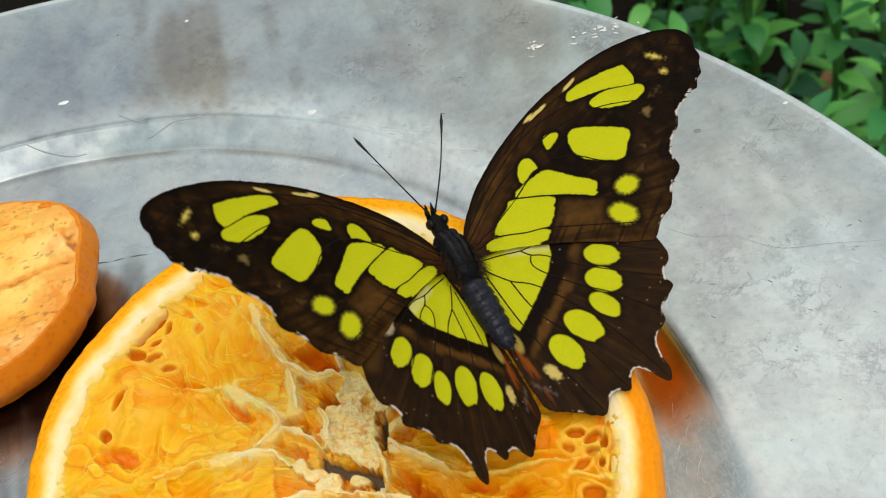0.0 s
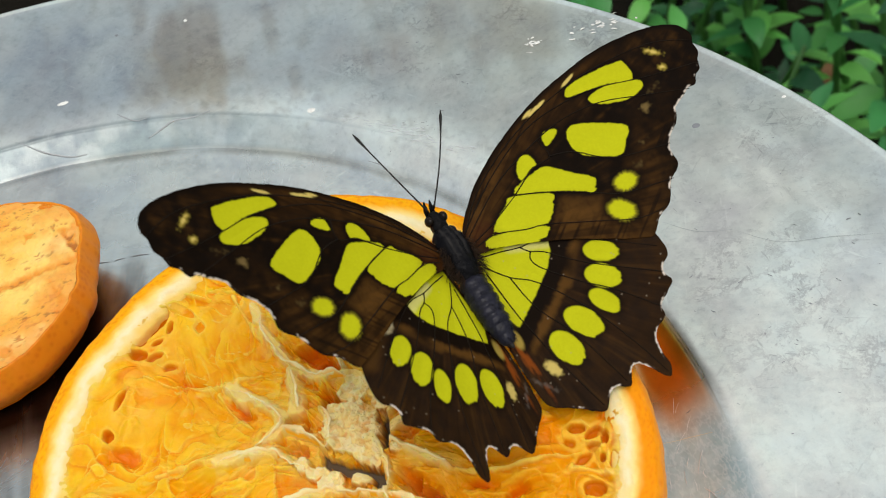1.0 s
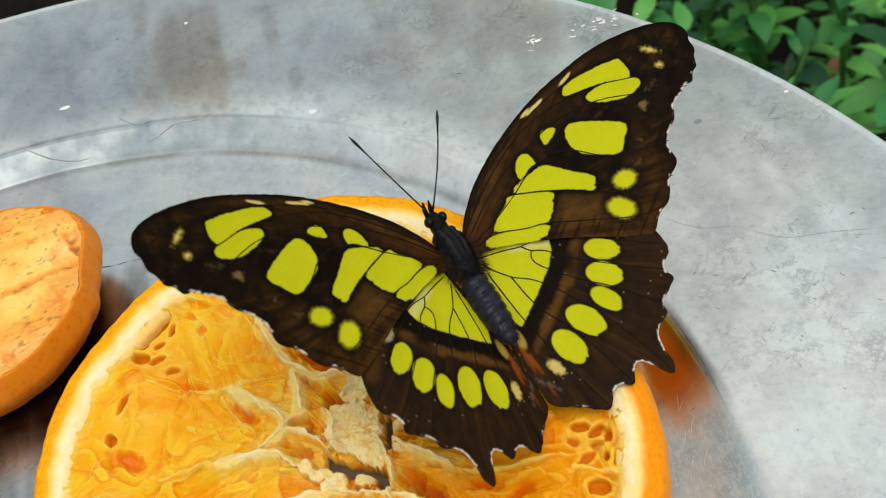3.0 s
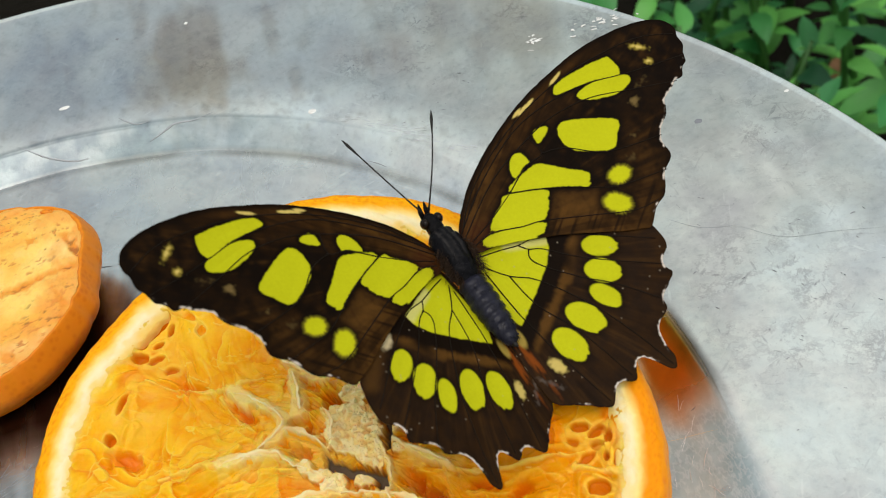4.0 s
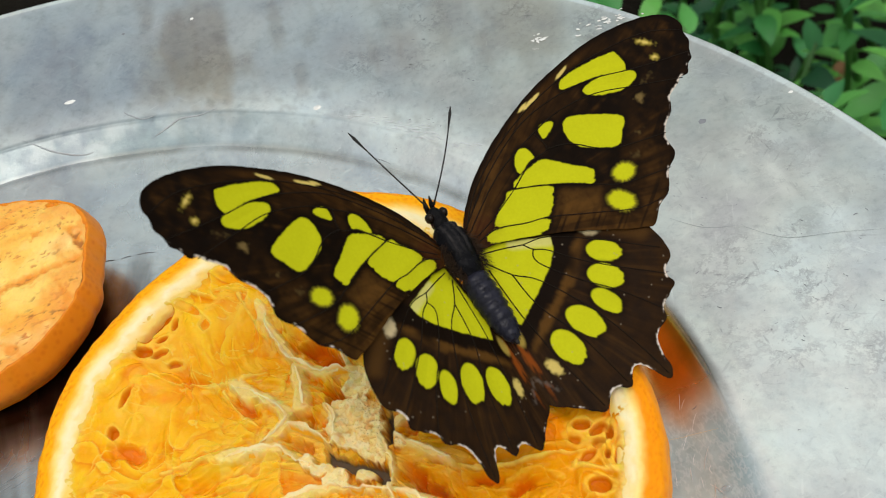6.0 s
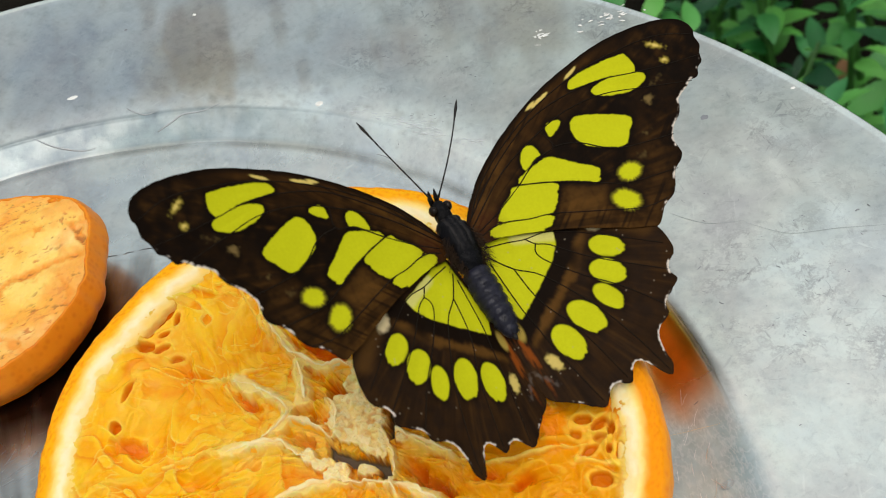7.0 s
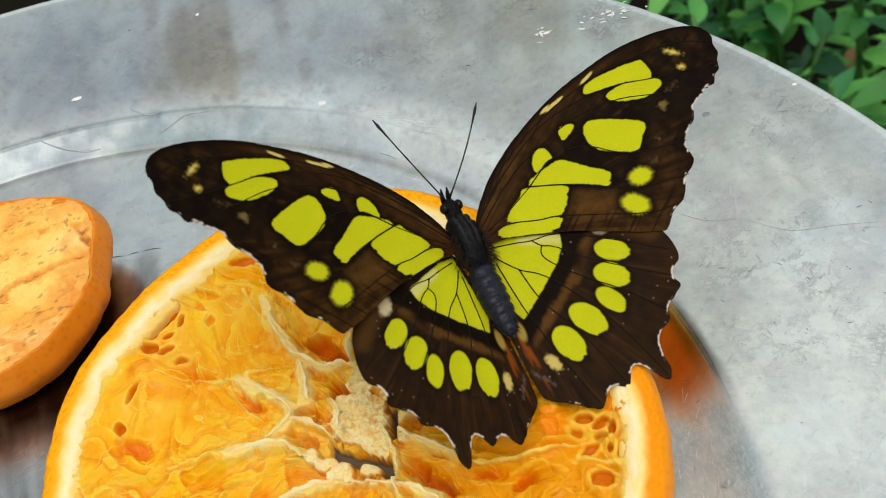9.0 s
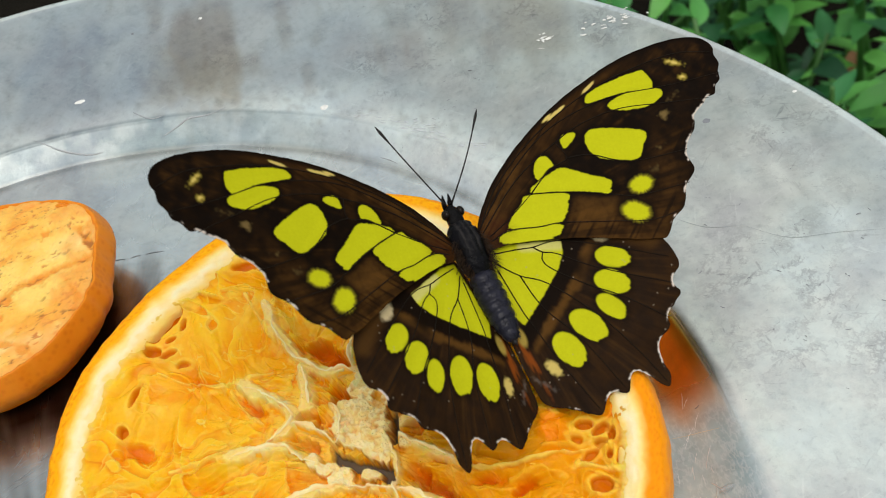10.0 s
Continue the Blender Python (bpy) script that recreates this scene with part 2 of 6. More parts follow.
def peel_skin(name, deep, bright, relief=0.35):
    m = Nodes(name)
    tc = m.add("TexCoord")
    v = m.add("TexVoronoi", Scale=900.0)
    m.link(tc.outputs["Object"], v.inputs["Vector"])
    big = m.noise(120.0, 4.0, 0.6)
    pores = m.ramp(v.outputs["Distance"], [(0.1, deep), (0.5, bright)])
    m.set(Base_Color=m.mix(m.scaled(big, 0.5, 0.0), m.mix(0.55, pores, bright), deep), Roughness=0.45, Subsurface_Weight=0.12, Subsurface_Scale=0.0015)
    m.bsdf.inputs["Specular IOR Level"].default_value = 0.2
    m.bump(m.mix(0.5, v.outputs["Distance"], m.noise(700.0, 4.0, 0.6)), relief, 0.0003)
    return m.mat


M_PLATE = plate_metal()
M_WING = scale_wing()
M_VEIN = grained("wing_vein", (0.004, 0.003, 0.002), (0.012, 0.008, 0.005), 900.0, 0.7, Specular_IOR_Level=0.08)
M_FUR = grained("dark_body_hair", (0.002, 0.002, 0.0025), (0.006, 0.0055, 0.006), 1800.0, 0.3, 0.7, 0.0004, Specular_IOR_Level=0.06)
M_ABDOMEN = grained("abdomen_scales", (0.002, 0.002, 0.004), (0.018, 0.018, 0.030), 700.0, 0.32, 0.8, 0.0003, Specular_IOR_Level=0.2)
M_EYE = Nodes("eye_brown").set(Base_Color=(0.008, 0.0045, 0.0025), Roughness=0.06, Specular_IOR_Level=0.16).mat
M_THORAX = toned("thorax_scales", 1300.0, 0.30, 0.08)
M_HORN = grained("black_horn", (0.006, 0.006, 0.007), (0.02, 0.018, 0.016), 1500.0, 0.5, Specular_IOR_Level=0.2)
M_FLESH = wet_flesh("orange_flesh", 0.55)
M_CORE = wet_flesh("torn_core", 0.25)
M_DRY = dry_flesh()
M_PITH = pith_foam()
M_PEEL = peel_skin("orange_peel", (0.82, 0.18, 0.001), (0.94, 0.35, 0.002))
M_PEEL_OLD = peel_skin("old_orange_peel", (0.58, 0.13, 0.004), (0.80, 0.265, 0.010), 0.14)
# near black: the plants' deep shade is put into the soil's colour
M_SOIL = grained("shaded_soil", (0.003, 0.003, 0.002), (0.012, 0.010, 0.007), 40.0, 0.9, 0.6, 0.02, Specular_IOR_Level=0.1)
# the wide dark-to-light range also puts shaded and lit leaves into the colour
M_LEAF = leafy("green_leaf", (0.006, 0.055, 0.028), (0.07, 0.34, 0.10))
M_LEAF_PALE = leafy("light_green_leaf", (0.03, 0.22, 0.06), (0.22, 0.64, 0.12))
M_LEAF_DEAD = grained("withered_leaf", (0.10, 0.045, 0.015), (0.20, 0.10, 0.03), 40.0, 0.7, 0.3, 0.002)
M_STEM = grained("plant_stem", (0.03, 0.11, 0.02), (0.07, 0.20, 0.04), 60.0, 0.5)
M_WOOD = grained("stand_wood", (0.05, 0.03, 0.018), (0.12, 0.075, 0.04), 60.0, 0.7, 0.3, 0.001)
M_WHITE = grained("dried_white_drop", (0.55, 0.55, 0.52), (0.85, 0.85, 0.82), 900.0, 0.5)
M_HAIR = grained("brown_hair", (0.012, 0.007, 0.004), (0.035, 0.02, 0.011), 1800.0, 0.5, Specular_IOR_Level=0.15)
M_GROOVE = grained("shallow_groove", (0.30, 0.33, 0.35), (0.46, 0.49, 0.51), 900.0, 0.7, Metallic=0.3, Specular_IOR_Level=0.2)
M_SCUFF = grained("shallow_scuff", (0.52, 0.56, 0.58), (0.70, 0.74, 0.76), 900.0, 0.9, Specular_IOR_Level=0.1)
M_SCRATCH = grained("dark_scratch", (0.16, 0.17, 0.18), (0.34, 0.35, 0.37), 500.0, 0.5, Metallic=0.8)
M_SHINE = grained("bright_scratch", (0.75, 0.77, 0.78), (0.95, 0.96, 0.96), 900.0, 0.35, Metallic=0.8)
M_FIBRE = grained("dry_fibre", (0.6, 0.45, 0.25), (0.8, 0.65, 0.4), 500.0, 0.6)
M_WATER = Nodes("water_drop").set(Base_Color=(0.95, 0.97, 1.0), Roughness=0.04, Transmission_Weight=0.9, IOR=1.33).mat

# ---- ground, stand and plate ----
def ground():
    n = 60
    k = np.linspace(-1, 1, n)
    g = np.sign(k) * (np.abs(k) ** 3) * 40.0
    X, Y = np.meshgrid(g, g)
    Z = -0.62 + 0.02 * vnoise(X * 3, Y * 3, 3) * np.exp(-(X ** 2 + Y ** 2) / 9)
    ob = mesh_from("ground", np.stack([X, Y, Z], -1).reshape(-1, 3), grid_faces(n, n), M_SOIL)
    tagged(ob, "dark shaded soil under the plants", "ground", kind="structure")


PLATE_X, PLATE_Y, PLATE_R = -0.0635, -0.0505, 0.1362
WELL_X, WELL_Y = -0.0615, -0.0413
PROFILE = ((0, -8.2), (40, -8.3), (70, -8.2), (78, -8.15), (82, -7.85), (85, -7.1), (87.3, -5.8), (89.0, -4.5), (90.1, -3.65), (90.6, -3.4), (91.2, -3.25), (94, -3.0),
           (105, -2.2), (120, -1.2), (131, -0.45), (134.4, -0.15), (135.2, -0.05), (135.8, 0.02), (136.2, -0.4), (136.0, -1.1), (134.6, -1.3), (120, -2.6), (96, -4.4), (88, -7.6),
           (82, -9.4), (60, -9.8), (0, -9.8))


def plate_centre(r):
    """The well lies a little off the middle of the rim; r in millimetres."""
    k = step(91.5, 136.0, np.asarray(r, float))
    return (WELL_X + (PLATE_X - WELL_X) * k) * 1000, (WELL_Y + (PLATE_Y - WELL_Y) * k) * 1000


# on the far side the slope ends in a scored crease
CREASE_R, CREASE_Z = (74, 78, 82, 85.0, 85.6, 86.1, 86.6, 87.4, 88.6, 90.0), (0.0, 0.3, 0.72, 0.42, 0.3, -0.08, 0.0, 0.05, 0.02, 0.0)


def dents(x, y, r):
    return (0.16 * vnoise(x / 16, y / 16, 5) + 0.05 * vnoise(x / 5, y / 5, 9)) * step(136, 120, r) * step(20, 60, r)


def worn_lip(r, a, z):
    """Towards the front the lip of the well is worn round."""
    where = step(0.14, -0.04, np.sin(a)) * step(0.2, 0.5, np.cos(a)) * step(80, 84, r) * step(99, 95, r)
    rr, zz = zip(*PROFILE[:18])
    return (sum(np.interp(r + o, rr, zz) for o in np.linspace(-3.2, 3.2, 17)) / 17 - z) * where


def plate_height(x, y):
    r = 100.0
    for _ in range(10):
        cx, cy = plate_centre(r)
        r = math.hypot(x * 1000 - cx, y * 1000 - cy)
    rr, zz = zip(*PROFILE[:18])
    lip = worn_lip(np.array(r), np.array(math.atan2(y * 1000 - cy, x * 1000 - cx)), np.interp(r, rr, zz))
    return float(np.interp(r, rr, zz) + dents(x * 1000, y * 1000, r) + lip) * MM


def plate():
    prof = catmull(PROFILE, closed=False, per=8)
    prof[:, 0] = np.maximum(prof[:, 0], 0.02)
    n = 720
    a = np.linspace(0, 2 * math.pi, n, endpoint=False)
    cx, cy = plate_centre(prof[:, :1])
    X = prof[:, :1] * np.cos(a) + cx
    Y = prof[:, :1] * np.sin(a) + cy
    R = prof[:, :1] + 0 * X
    upper = (prof[:, 1:] > np.interp(prof[:, :1], (0, 60, 82, 88, 96, 120, 137), (-9.0, -9.0, -8.6, -6.5, -3.6, -1.9, -0.8))) & (R < 134)
    back = step(0.35, 0.6, np.sin(a))[None] * upper
    Z = prof[:, 1:] + dents(X, Y, R) * upper + np.interp(R, CREASE_R, CREASE_Z) * back
    Z = Z + worn_lip(prof[:, :1], a[None], prof[:, 1:]) * upper
    tone = np.ones(X.shape + (3,))
    grime = fbm(X / 9, Y / 9, 501, 4)
    smear = fbm(X / 4, Y / 11, 511, 4)
    # brown tarnish and grey patches; the two darkest paint the shade between the orange halves
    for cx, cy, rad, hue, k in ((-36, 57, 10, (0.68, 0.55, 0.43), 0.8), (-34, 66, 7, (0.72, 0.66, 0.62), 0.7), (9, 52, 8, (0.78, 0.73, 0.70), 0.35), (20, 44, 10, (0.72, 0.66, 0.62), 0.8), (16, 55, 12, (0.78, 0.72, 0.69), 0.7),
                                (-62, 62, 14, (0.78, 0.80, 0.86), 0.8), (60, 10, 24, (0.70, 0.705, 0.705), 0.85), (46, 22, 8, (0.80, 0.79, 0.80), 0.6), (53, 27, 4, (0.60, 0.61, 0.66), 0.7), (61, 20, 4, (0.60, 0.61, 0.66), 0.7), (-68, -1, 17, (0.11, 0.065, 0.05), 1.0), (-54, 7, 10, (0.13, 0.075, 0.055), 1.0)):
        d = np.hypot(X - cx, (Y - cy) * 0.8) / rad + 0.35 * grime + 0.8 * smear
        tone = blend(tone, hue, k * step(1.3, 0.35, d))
    # the sky's uneven reflection put into the tone: dim far left, bright front right
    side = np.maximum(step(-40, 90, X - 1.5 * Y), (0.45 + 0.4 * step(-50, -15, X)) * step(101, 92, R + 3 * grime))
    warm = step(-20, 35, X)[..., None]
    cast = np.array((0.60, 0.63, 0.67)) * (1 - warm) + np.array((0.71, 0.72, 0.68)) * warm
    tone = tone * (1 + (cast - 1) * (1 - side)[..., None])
    streaks = fbm(X / 3.0, Y / 16.0, 521, 4)
    tone = tone * blend(np.ones(tone.shape), (0.80, 0.76, 0.73), 0.8 * step(0.1, 0.6, streaks) * step(92, 98, R) * step(30, -10, X))
    # far crease darkened; left slope toned down in colour against sun glare
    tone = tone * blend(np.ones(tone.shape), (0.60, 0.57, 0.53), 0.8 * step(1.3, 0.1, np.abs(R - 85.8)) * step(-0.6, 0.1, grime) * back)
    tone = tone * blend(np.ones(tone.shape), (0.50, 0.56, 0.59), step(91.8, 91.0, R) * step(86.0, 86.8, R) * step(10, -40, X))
    # whitish dried film, ragged, along the far slope
    film = step(0.0, 0.5, fbm(X / 3.2, Y / 3.2, 541, 4) + 0.25) * step(5.5, 1.0, np.abs(R - 90.5) + 3.0 * fbm(X / 6, Y / 6, 543, 3)) * step(0.3, 0.55, np.sin(a))[None]
    tone = blend(tone, (0.90, 0.93, 0.93), 0.30 * film)
    tone = tone * blend(np.ones(tone.shape), (0.74, 0.73, 0.72), 0.7 * step(0.15, 0.5, fbm(X / 2.0, Y / 2.0, 545, 4)) * step(6, 1.5, np.abs(R - 93 + 3 * grime)) * step(0.3, 0.55, np.sin(a))[None])
    well = step(87.2, 86.0, R + 0.2 * grime)
    tone = tone * blend(np.ones(tone.shape), (0.93, 0.93, 0.92), well)
    # rim dimmed below the slope; the highlight along its edge painted pale
    tone = tone * blend(np.ones(tone.shape), (0.92, 0.93, 0.93), step(91.0, 94.5, R + 2.2 * grime) * step(134.5, 133.5, R))
    tone = blend(tone, (0.86, 0.88, 0.88), step(134.6, 135.1, R) * (prof[:, 1:] > -0.6))
    polish = step(91.8, 90.6, R) * (0.62 + 0.3 * step(10, 22, X)) * (1 - 0.25 * step(0.0, 0.5, grime)) * (1 - 0.9 * step(86.0, 87.0, R) * step(30, 0, X))
    # the front of the well is scoured dull
    scour = step(-26, -36, Y + 3 * grime + 2 * smear) * step(5, 15, X)
    polish = polish * (0.25 + 0.75 * step(-48, -22, Y)) * (1 - 0.95 * scour)
    dull = scour * step(93.5, 90, R + 0.6 * grime)
    # scoured floor darkened and blued in the tone, against the orange's bounce light
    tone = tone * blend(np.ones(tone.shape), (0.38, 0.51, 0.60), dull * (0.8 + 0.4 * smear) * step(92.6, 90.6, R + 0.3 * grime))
    # the orange's reflection on the slope, painted into the tone, olive along its edge
    peel_reflection = step(1.25, 0.45, np.hypot((X - 25.2) / 6.0, (Y + 22.0) / 11.5) + 0.3 * smear + 0.15 * grime) * step(91.6, 90.2, R + 0.3 * grime)
    tone = blend(tone, (0.95, 0.36, 0.02), 0.95 * peel_reflection)
    tone = blend(tone, (0.24, 0.18, 0.02), 0.75 * peel_reflection * step(88.0, 90.0, R + 0.5 * smear))
    dull, polish = dull * (1 - 0.8 * peel_reflection), np.maximum(polish, 0.5 * peel_reflection)
    # dark reflection inside the front lip and the highlight beyond it, painted in
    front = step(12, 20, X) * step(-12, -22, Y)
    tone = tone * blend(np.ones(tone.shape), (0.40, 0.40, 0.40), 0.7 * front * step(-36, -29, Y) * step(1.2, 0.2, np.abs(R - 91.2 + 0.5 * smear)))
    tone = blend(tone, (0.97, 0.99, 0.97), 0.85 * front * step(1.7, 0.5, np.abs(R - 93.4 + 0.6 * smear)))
    worn = 0.12 + 0.22 * step(10, 40, X)
    for cx, cy, rad in ((-2, 46, 10), (6, 58, 9), (8, 36, 6), (33, 40, 6), (38, -20, 16), (52, 8, 9), (46, -34, 10), (20, 50, 6), (-30, 58, 7)):
        worn = np.maximum(worn, step(1.3, 0.3, np.hypot(X - cx, Y - cy) / rad + 0.3 * grime))
    worn = worn * (1 - 0.9 * polish)
    base = new("feeding_plate")
    base.location = (0, 0, 0)
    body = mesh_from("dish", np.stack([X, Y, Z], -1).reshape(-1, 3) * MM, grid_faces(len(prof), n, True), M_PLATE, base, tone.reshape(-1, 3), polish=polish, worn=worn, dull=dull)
    tagged(base, "large round worn aluminium feeding plate with raised rim", "plate")
    return base


def plate_strip(name, points, width, material, parent, label=""):
    """A thin raised or scored mark that follows the plate's surface; points in millimetres."""
    line = catmull([(x, y) for x, y in points], closed=False, per=6)
    pts = [(x * MM, y * MM, plate_height(x * MM, y * MM) + 0.00016) for x, y in line]
    t = np.linspace(0, 1, len(pts))
    v, f = tube(pts, width * MM * (0.25 + 0.75 * np.sin(np.pi * np.clip(t * 0.9 + 0.05, 0, 1))), 6)
    v[:, 2] = np.array([plate_height(x, y) + 0.00005 for x, y in v[:, :2]]) + (v[:, 2] - np.repeat([p[2] for p in pts], 6)) * 0.1
    mesh_from(name, v, f, material, parent, label=label)


def plate_blob(name, x, y, rx, ry, high, material, parent, label=""):
    n, rings = 20, 5
    verts = []
    for i in range(rings + 1):
        s = 1 - i / rings
        for k in range(n):
            w = 2 * math.pi * k / n
            wob = 1 + 0.14 * vnoise(np.array(k * 0.7 + x), np.array(y), 3) * s
            px, py = (x + rx * s * wob * math.cos(w)) * MM, (y + ry * s * wob * math.sin(w)) * MM
            verts.append((px, py, plate_height(px, py) + (high * math.sqrt(max(0, 1 - s * s)) - 0.05) * MM))
    mesh_from(name, verts, grid_faces(rings + 1, n, True), material, parent, label=label)


def stand():
    v, f = join([tube([(PLATE_X, PLATE_Y, z) for z in (-0.66, -0.3, -0.03)], 0.03, 24),
                 tube([(PLATE_X, PLATE_Y, z) for z in (-0.03, -0.0099)], 0.06, 32)])
    ob = mesh_from("plate_stand", v, f, M_WOOD, smooth=False)
    tagged(ob, "plain dark wooden post carrying the metal plate", "stand")


ground()
stand()
PLATE = plate()

# ---- the cut orange ----
ORANGE_AT = pose(-0.01963, -0.03597, 0.00483, 9.828, -3.990, 0.0)
CORE = np.array([3.5, 2.5])
MEMBRANES = (-15, 22, 52, 81, 109, 140, 173, 205, 240, 275, 310)
# hollows where juice sacs are gone: x, y, long and short radius, turn, depth
HOLLOWS = ((-20.1, 27.7, 3.1, 0.80, 38, 2.3), (-17.9, 27.1, 0.90, 0.33, 73, 2.0), (-22.5, 24.3, 1.25, 0.73, -25, 2.1), (-20.3, 23.3, 1.03, 0.42, 9, 1.6), (-19.7, 25.2, 0.67, 0.27, 10, 1.7), (-18.6, 21.2, 1.0, 0.42, -9, 1.6),
           (-24.9, 18.2, 1.48, 0.43, 61, 1.5), (-27.0, 13.3, 0.91, 0.66, 105, 1.7), (-8.0, 33.0, 1.86, 0.6, -3, 1.3))
HOLLOWS_LOW = ((29.9, -2.6, 1.12, 0.64, -17, 1.7), (31.7, -3.6, 1.12, 0.70, 12, 1.8), (32.7, -4.6, 0.91, 0.45, 75, 1.9), (31.2, -5.2, 0.78, 0.49, -17, 1.8), (29.6, -6.2, 1.24, 0.41, 21, 1.6), (31.8, -6.9, 0.62, 0.39, 75, 1.9),
               (33.0, -7.6, 0.89, 0.51, 74, 2.0), (30.0, -10.2, 1.4, 1.0, -17, 1.5), (28.6, -4.0, 0.67, 0.41, -40, 1.3))
# wider pockets of deep colour: x, y, radii, turn, depth
POCKETS = ((0.9, 16.6, 3.4, 1.3, -48, 2.2), (1.9, 14.9, 1.75, 1.0, -42, 3.0), (1.8, 9.4, 2.0, 1.05, 75, 3.2), (-2.5, 7.5, 2.0, 0.7, -41, 1.9), (-3.6, 4.6, 1.8, 0.8, -38, 1.8), (4.4, 10.5, 0.85, 0.7, -50, 1.4), (10.8, -4.6, 2.5, 1.2, -36, 2.6), (9.4, -2.4, 1.4, 0.9, -60, 1.6),
           (10.5, 3.1, 1.3, 0.8, 83, 1.2), (-9.7, 11.5, 2.0, 0.85, -46, 1.3), (-25.4, 10.5, 2.0, 1.25, -25, 1.0), (-16.2, 17.8, 1.3, 0.46, -29, 0.8), (17.6, -5.4, 1.6, 0.7, -10, 1.0), (21.0, -7.8, 1.5, 0.9, 10, 1.2))
# pale walls of torn skin round the core, and their half widths
RIDGES = ((((5.0, 18.9), (4.5, 15.7), (4.2, 12.5)), 0.42), (((-5.9, 25.9), (-4.8, 21.2), (-3.3, 17.7), (-1.4, 14.9), (1.0, 13.3), (4.2, 12.5), (6.0, 11.3)), 0.5), (((-2.4, 14.9), (-2.3, 12.1), (-2.5, 9.6)), 0.75),
          (((-10.5, 14.7), (-7.4, 12.2), (-5.0, 10.1), (-4.5, 8.0), (-6.2, 6.8), (-8.5, 5.7)), 0.62), (((-4.6, 7.6), (-1.6, 5.7), (0.3, 3.5)), 0.6), (((-12.9, 5.4), (-9.3, 5.1), (-6.1, 4.9), (-4.3, 3.2), (-2.1, 1.5)), 0.7))
RIDGES_LOW = ((((6.0, 11.3), (7.5, 8.4), (8.6, 6.2)), 0.55), (((10.9, 4.4), (8.7, 3.7), (7.8, 2.6), (9.0, 1.4), (11.5, -0.6), (14.2, -2.6)), 0.45), (((6.9, 0.3), (7.4, -1.0), (6.7, -3.9), (6.8, -5.9)), 0.42),
              (((7.0, -4.4), (9.7, -6.4), (12.3, -8.6)), 0.7), (((-7.8, -2.7), (-4.2, -2.1), (0.1, -2.1), (4.0, -3.5), (7.0, -4.4)), 0.42), (((0.6, 8.8), (1.3, 6.2), (0.1, 3.5)), 0.42))
# thin walls between the segments and lesser skins
SKINS = ((((-21.3, 6.3), (-16.9, 6.2), (-12.9, 5.4)), 0.34), (((-12.2, 15.9), (-9.2, 15.8), (-6.5, 16.0)), 0.24), (((-21.8, 20.6), (-17.4, 17.9), (-12.2, 15.8)), 0.22), (((-12.0, 14.6), (-10.8, 11.8), (-8.5, 9.0)), 0.22),
         (((-8.6, 28.6), (-7.1, 24.1), (-5.6, 20.6)), 0.26), (((-16.5, 31.2), (-15.2, 31.3), (-12.5, 29.6)), 0.25), (((14.2, -2.6), (19.0, -4.4), (26.2, -5.0), (29.5, -5.6)), 0.24), (((28.0, -6.8), (31.0, -8.4), (33.0, -9.2)), 0.4))
# crumbly lumps of pith: x, y, radii, turn, height
LUMPS = ((-2.3, 1.4, 1.87, 1.2, -22, 0.3), (0.5, -1.2, 1.6, 1.0, 0, 0.3), (3.6, -1.9, 1.25, 0.9, -26, 0.2), (4.9, 9.9, 2.0, 1.5, -31, 0.7), (8.8, 1.0, 1.05, 0.57, -19, 0.2), (8.0, 7.3, 1.15, 1.0, -40, 0.5))
CRUMB = ((1.7, 8.5), (6.0, 8.0), (7.5, 5.7), (7.3, 2.0), (6.5, -0.4), (4.5, 0.1), (3.5, 1.7), (0.3, 3.1), (0.2, 5.4))
HOLE = ((-0.6, 4.1), (0.7, 2.1), (4.0, 0.4), (6.6, -1.0), (7.0, -3.4), (6.0, -3.7), (4.0, -1.5), (1.1, 0.1), (-0.5, 1.4))
SLIT = ((7.3, 5.9), (8.5, 6.0), (8.2, 1.2), (6.9, 1.2))


def bulge(deg):
    """The fruit is not quite round: it swells on one side."""
    return (1.9 * np.exp(-(((deg + 60) % 360 - 60 - 118) / 47) ** 4) + 1.5 * np.exp(-(((deg + 60) % 360 - 60 - 80) / 24) ** 2) + 0.3 * np.exp(-(((deg + 60) % 360 - 60 - 158) / 18) ** 2)
            + 0.8 * thick_side(deg))


def thick_side(deg):
    """Where the pith is thickest, 0 to 1."""
    return np.exp(-(((deg + 200) % 360 - 200 + 18) / 34) ** 4)


def cells(u, v, seed):
    """Cellular noise: nearest and second distance, two random numbers of the cell, offset from its seed."""
    iu, iv = np.floor(u), np.floor(v)
    f1, f2 = np.full(u.shape, 9.0), np.full(u.shape, 9.0)
    ra, rb, du, dv = (np.zeros(u.shape) for _ in range(4))
    for i in (-1, 0, 1):
        for j in (-1, 0, 1):
            pu, pv = iu + i + rand01(iu + i, iv + j, seed), iv + j + rand01(iu + i, iv + j, seed + 1)
            d = np.hypot(u - pu, v - pv)
            new_best = d < f1
            f2 = np.where(new_best, f1, np.minimum(f2, d))
            f1 = np.where(new_best, d, f1)
            ra = np.where(new_best, rand01(iu + i, iv + j, seed + 2), ra)
            rb = np.where(new_best, rand01(iu + i, iv + j, seed + 3), rb)
            du, dv = np.where(new_best, u - pu, du), np.where(new_best, v - pv, dv)
    return f1, f2, ra, rb, du, dv


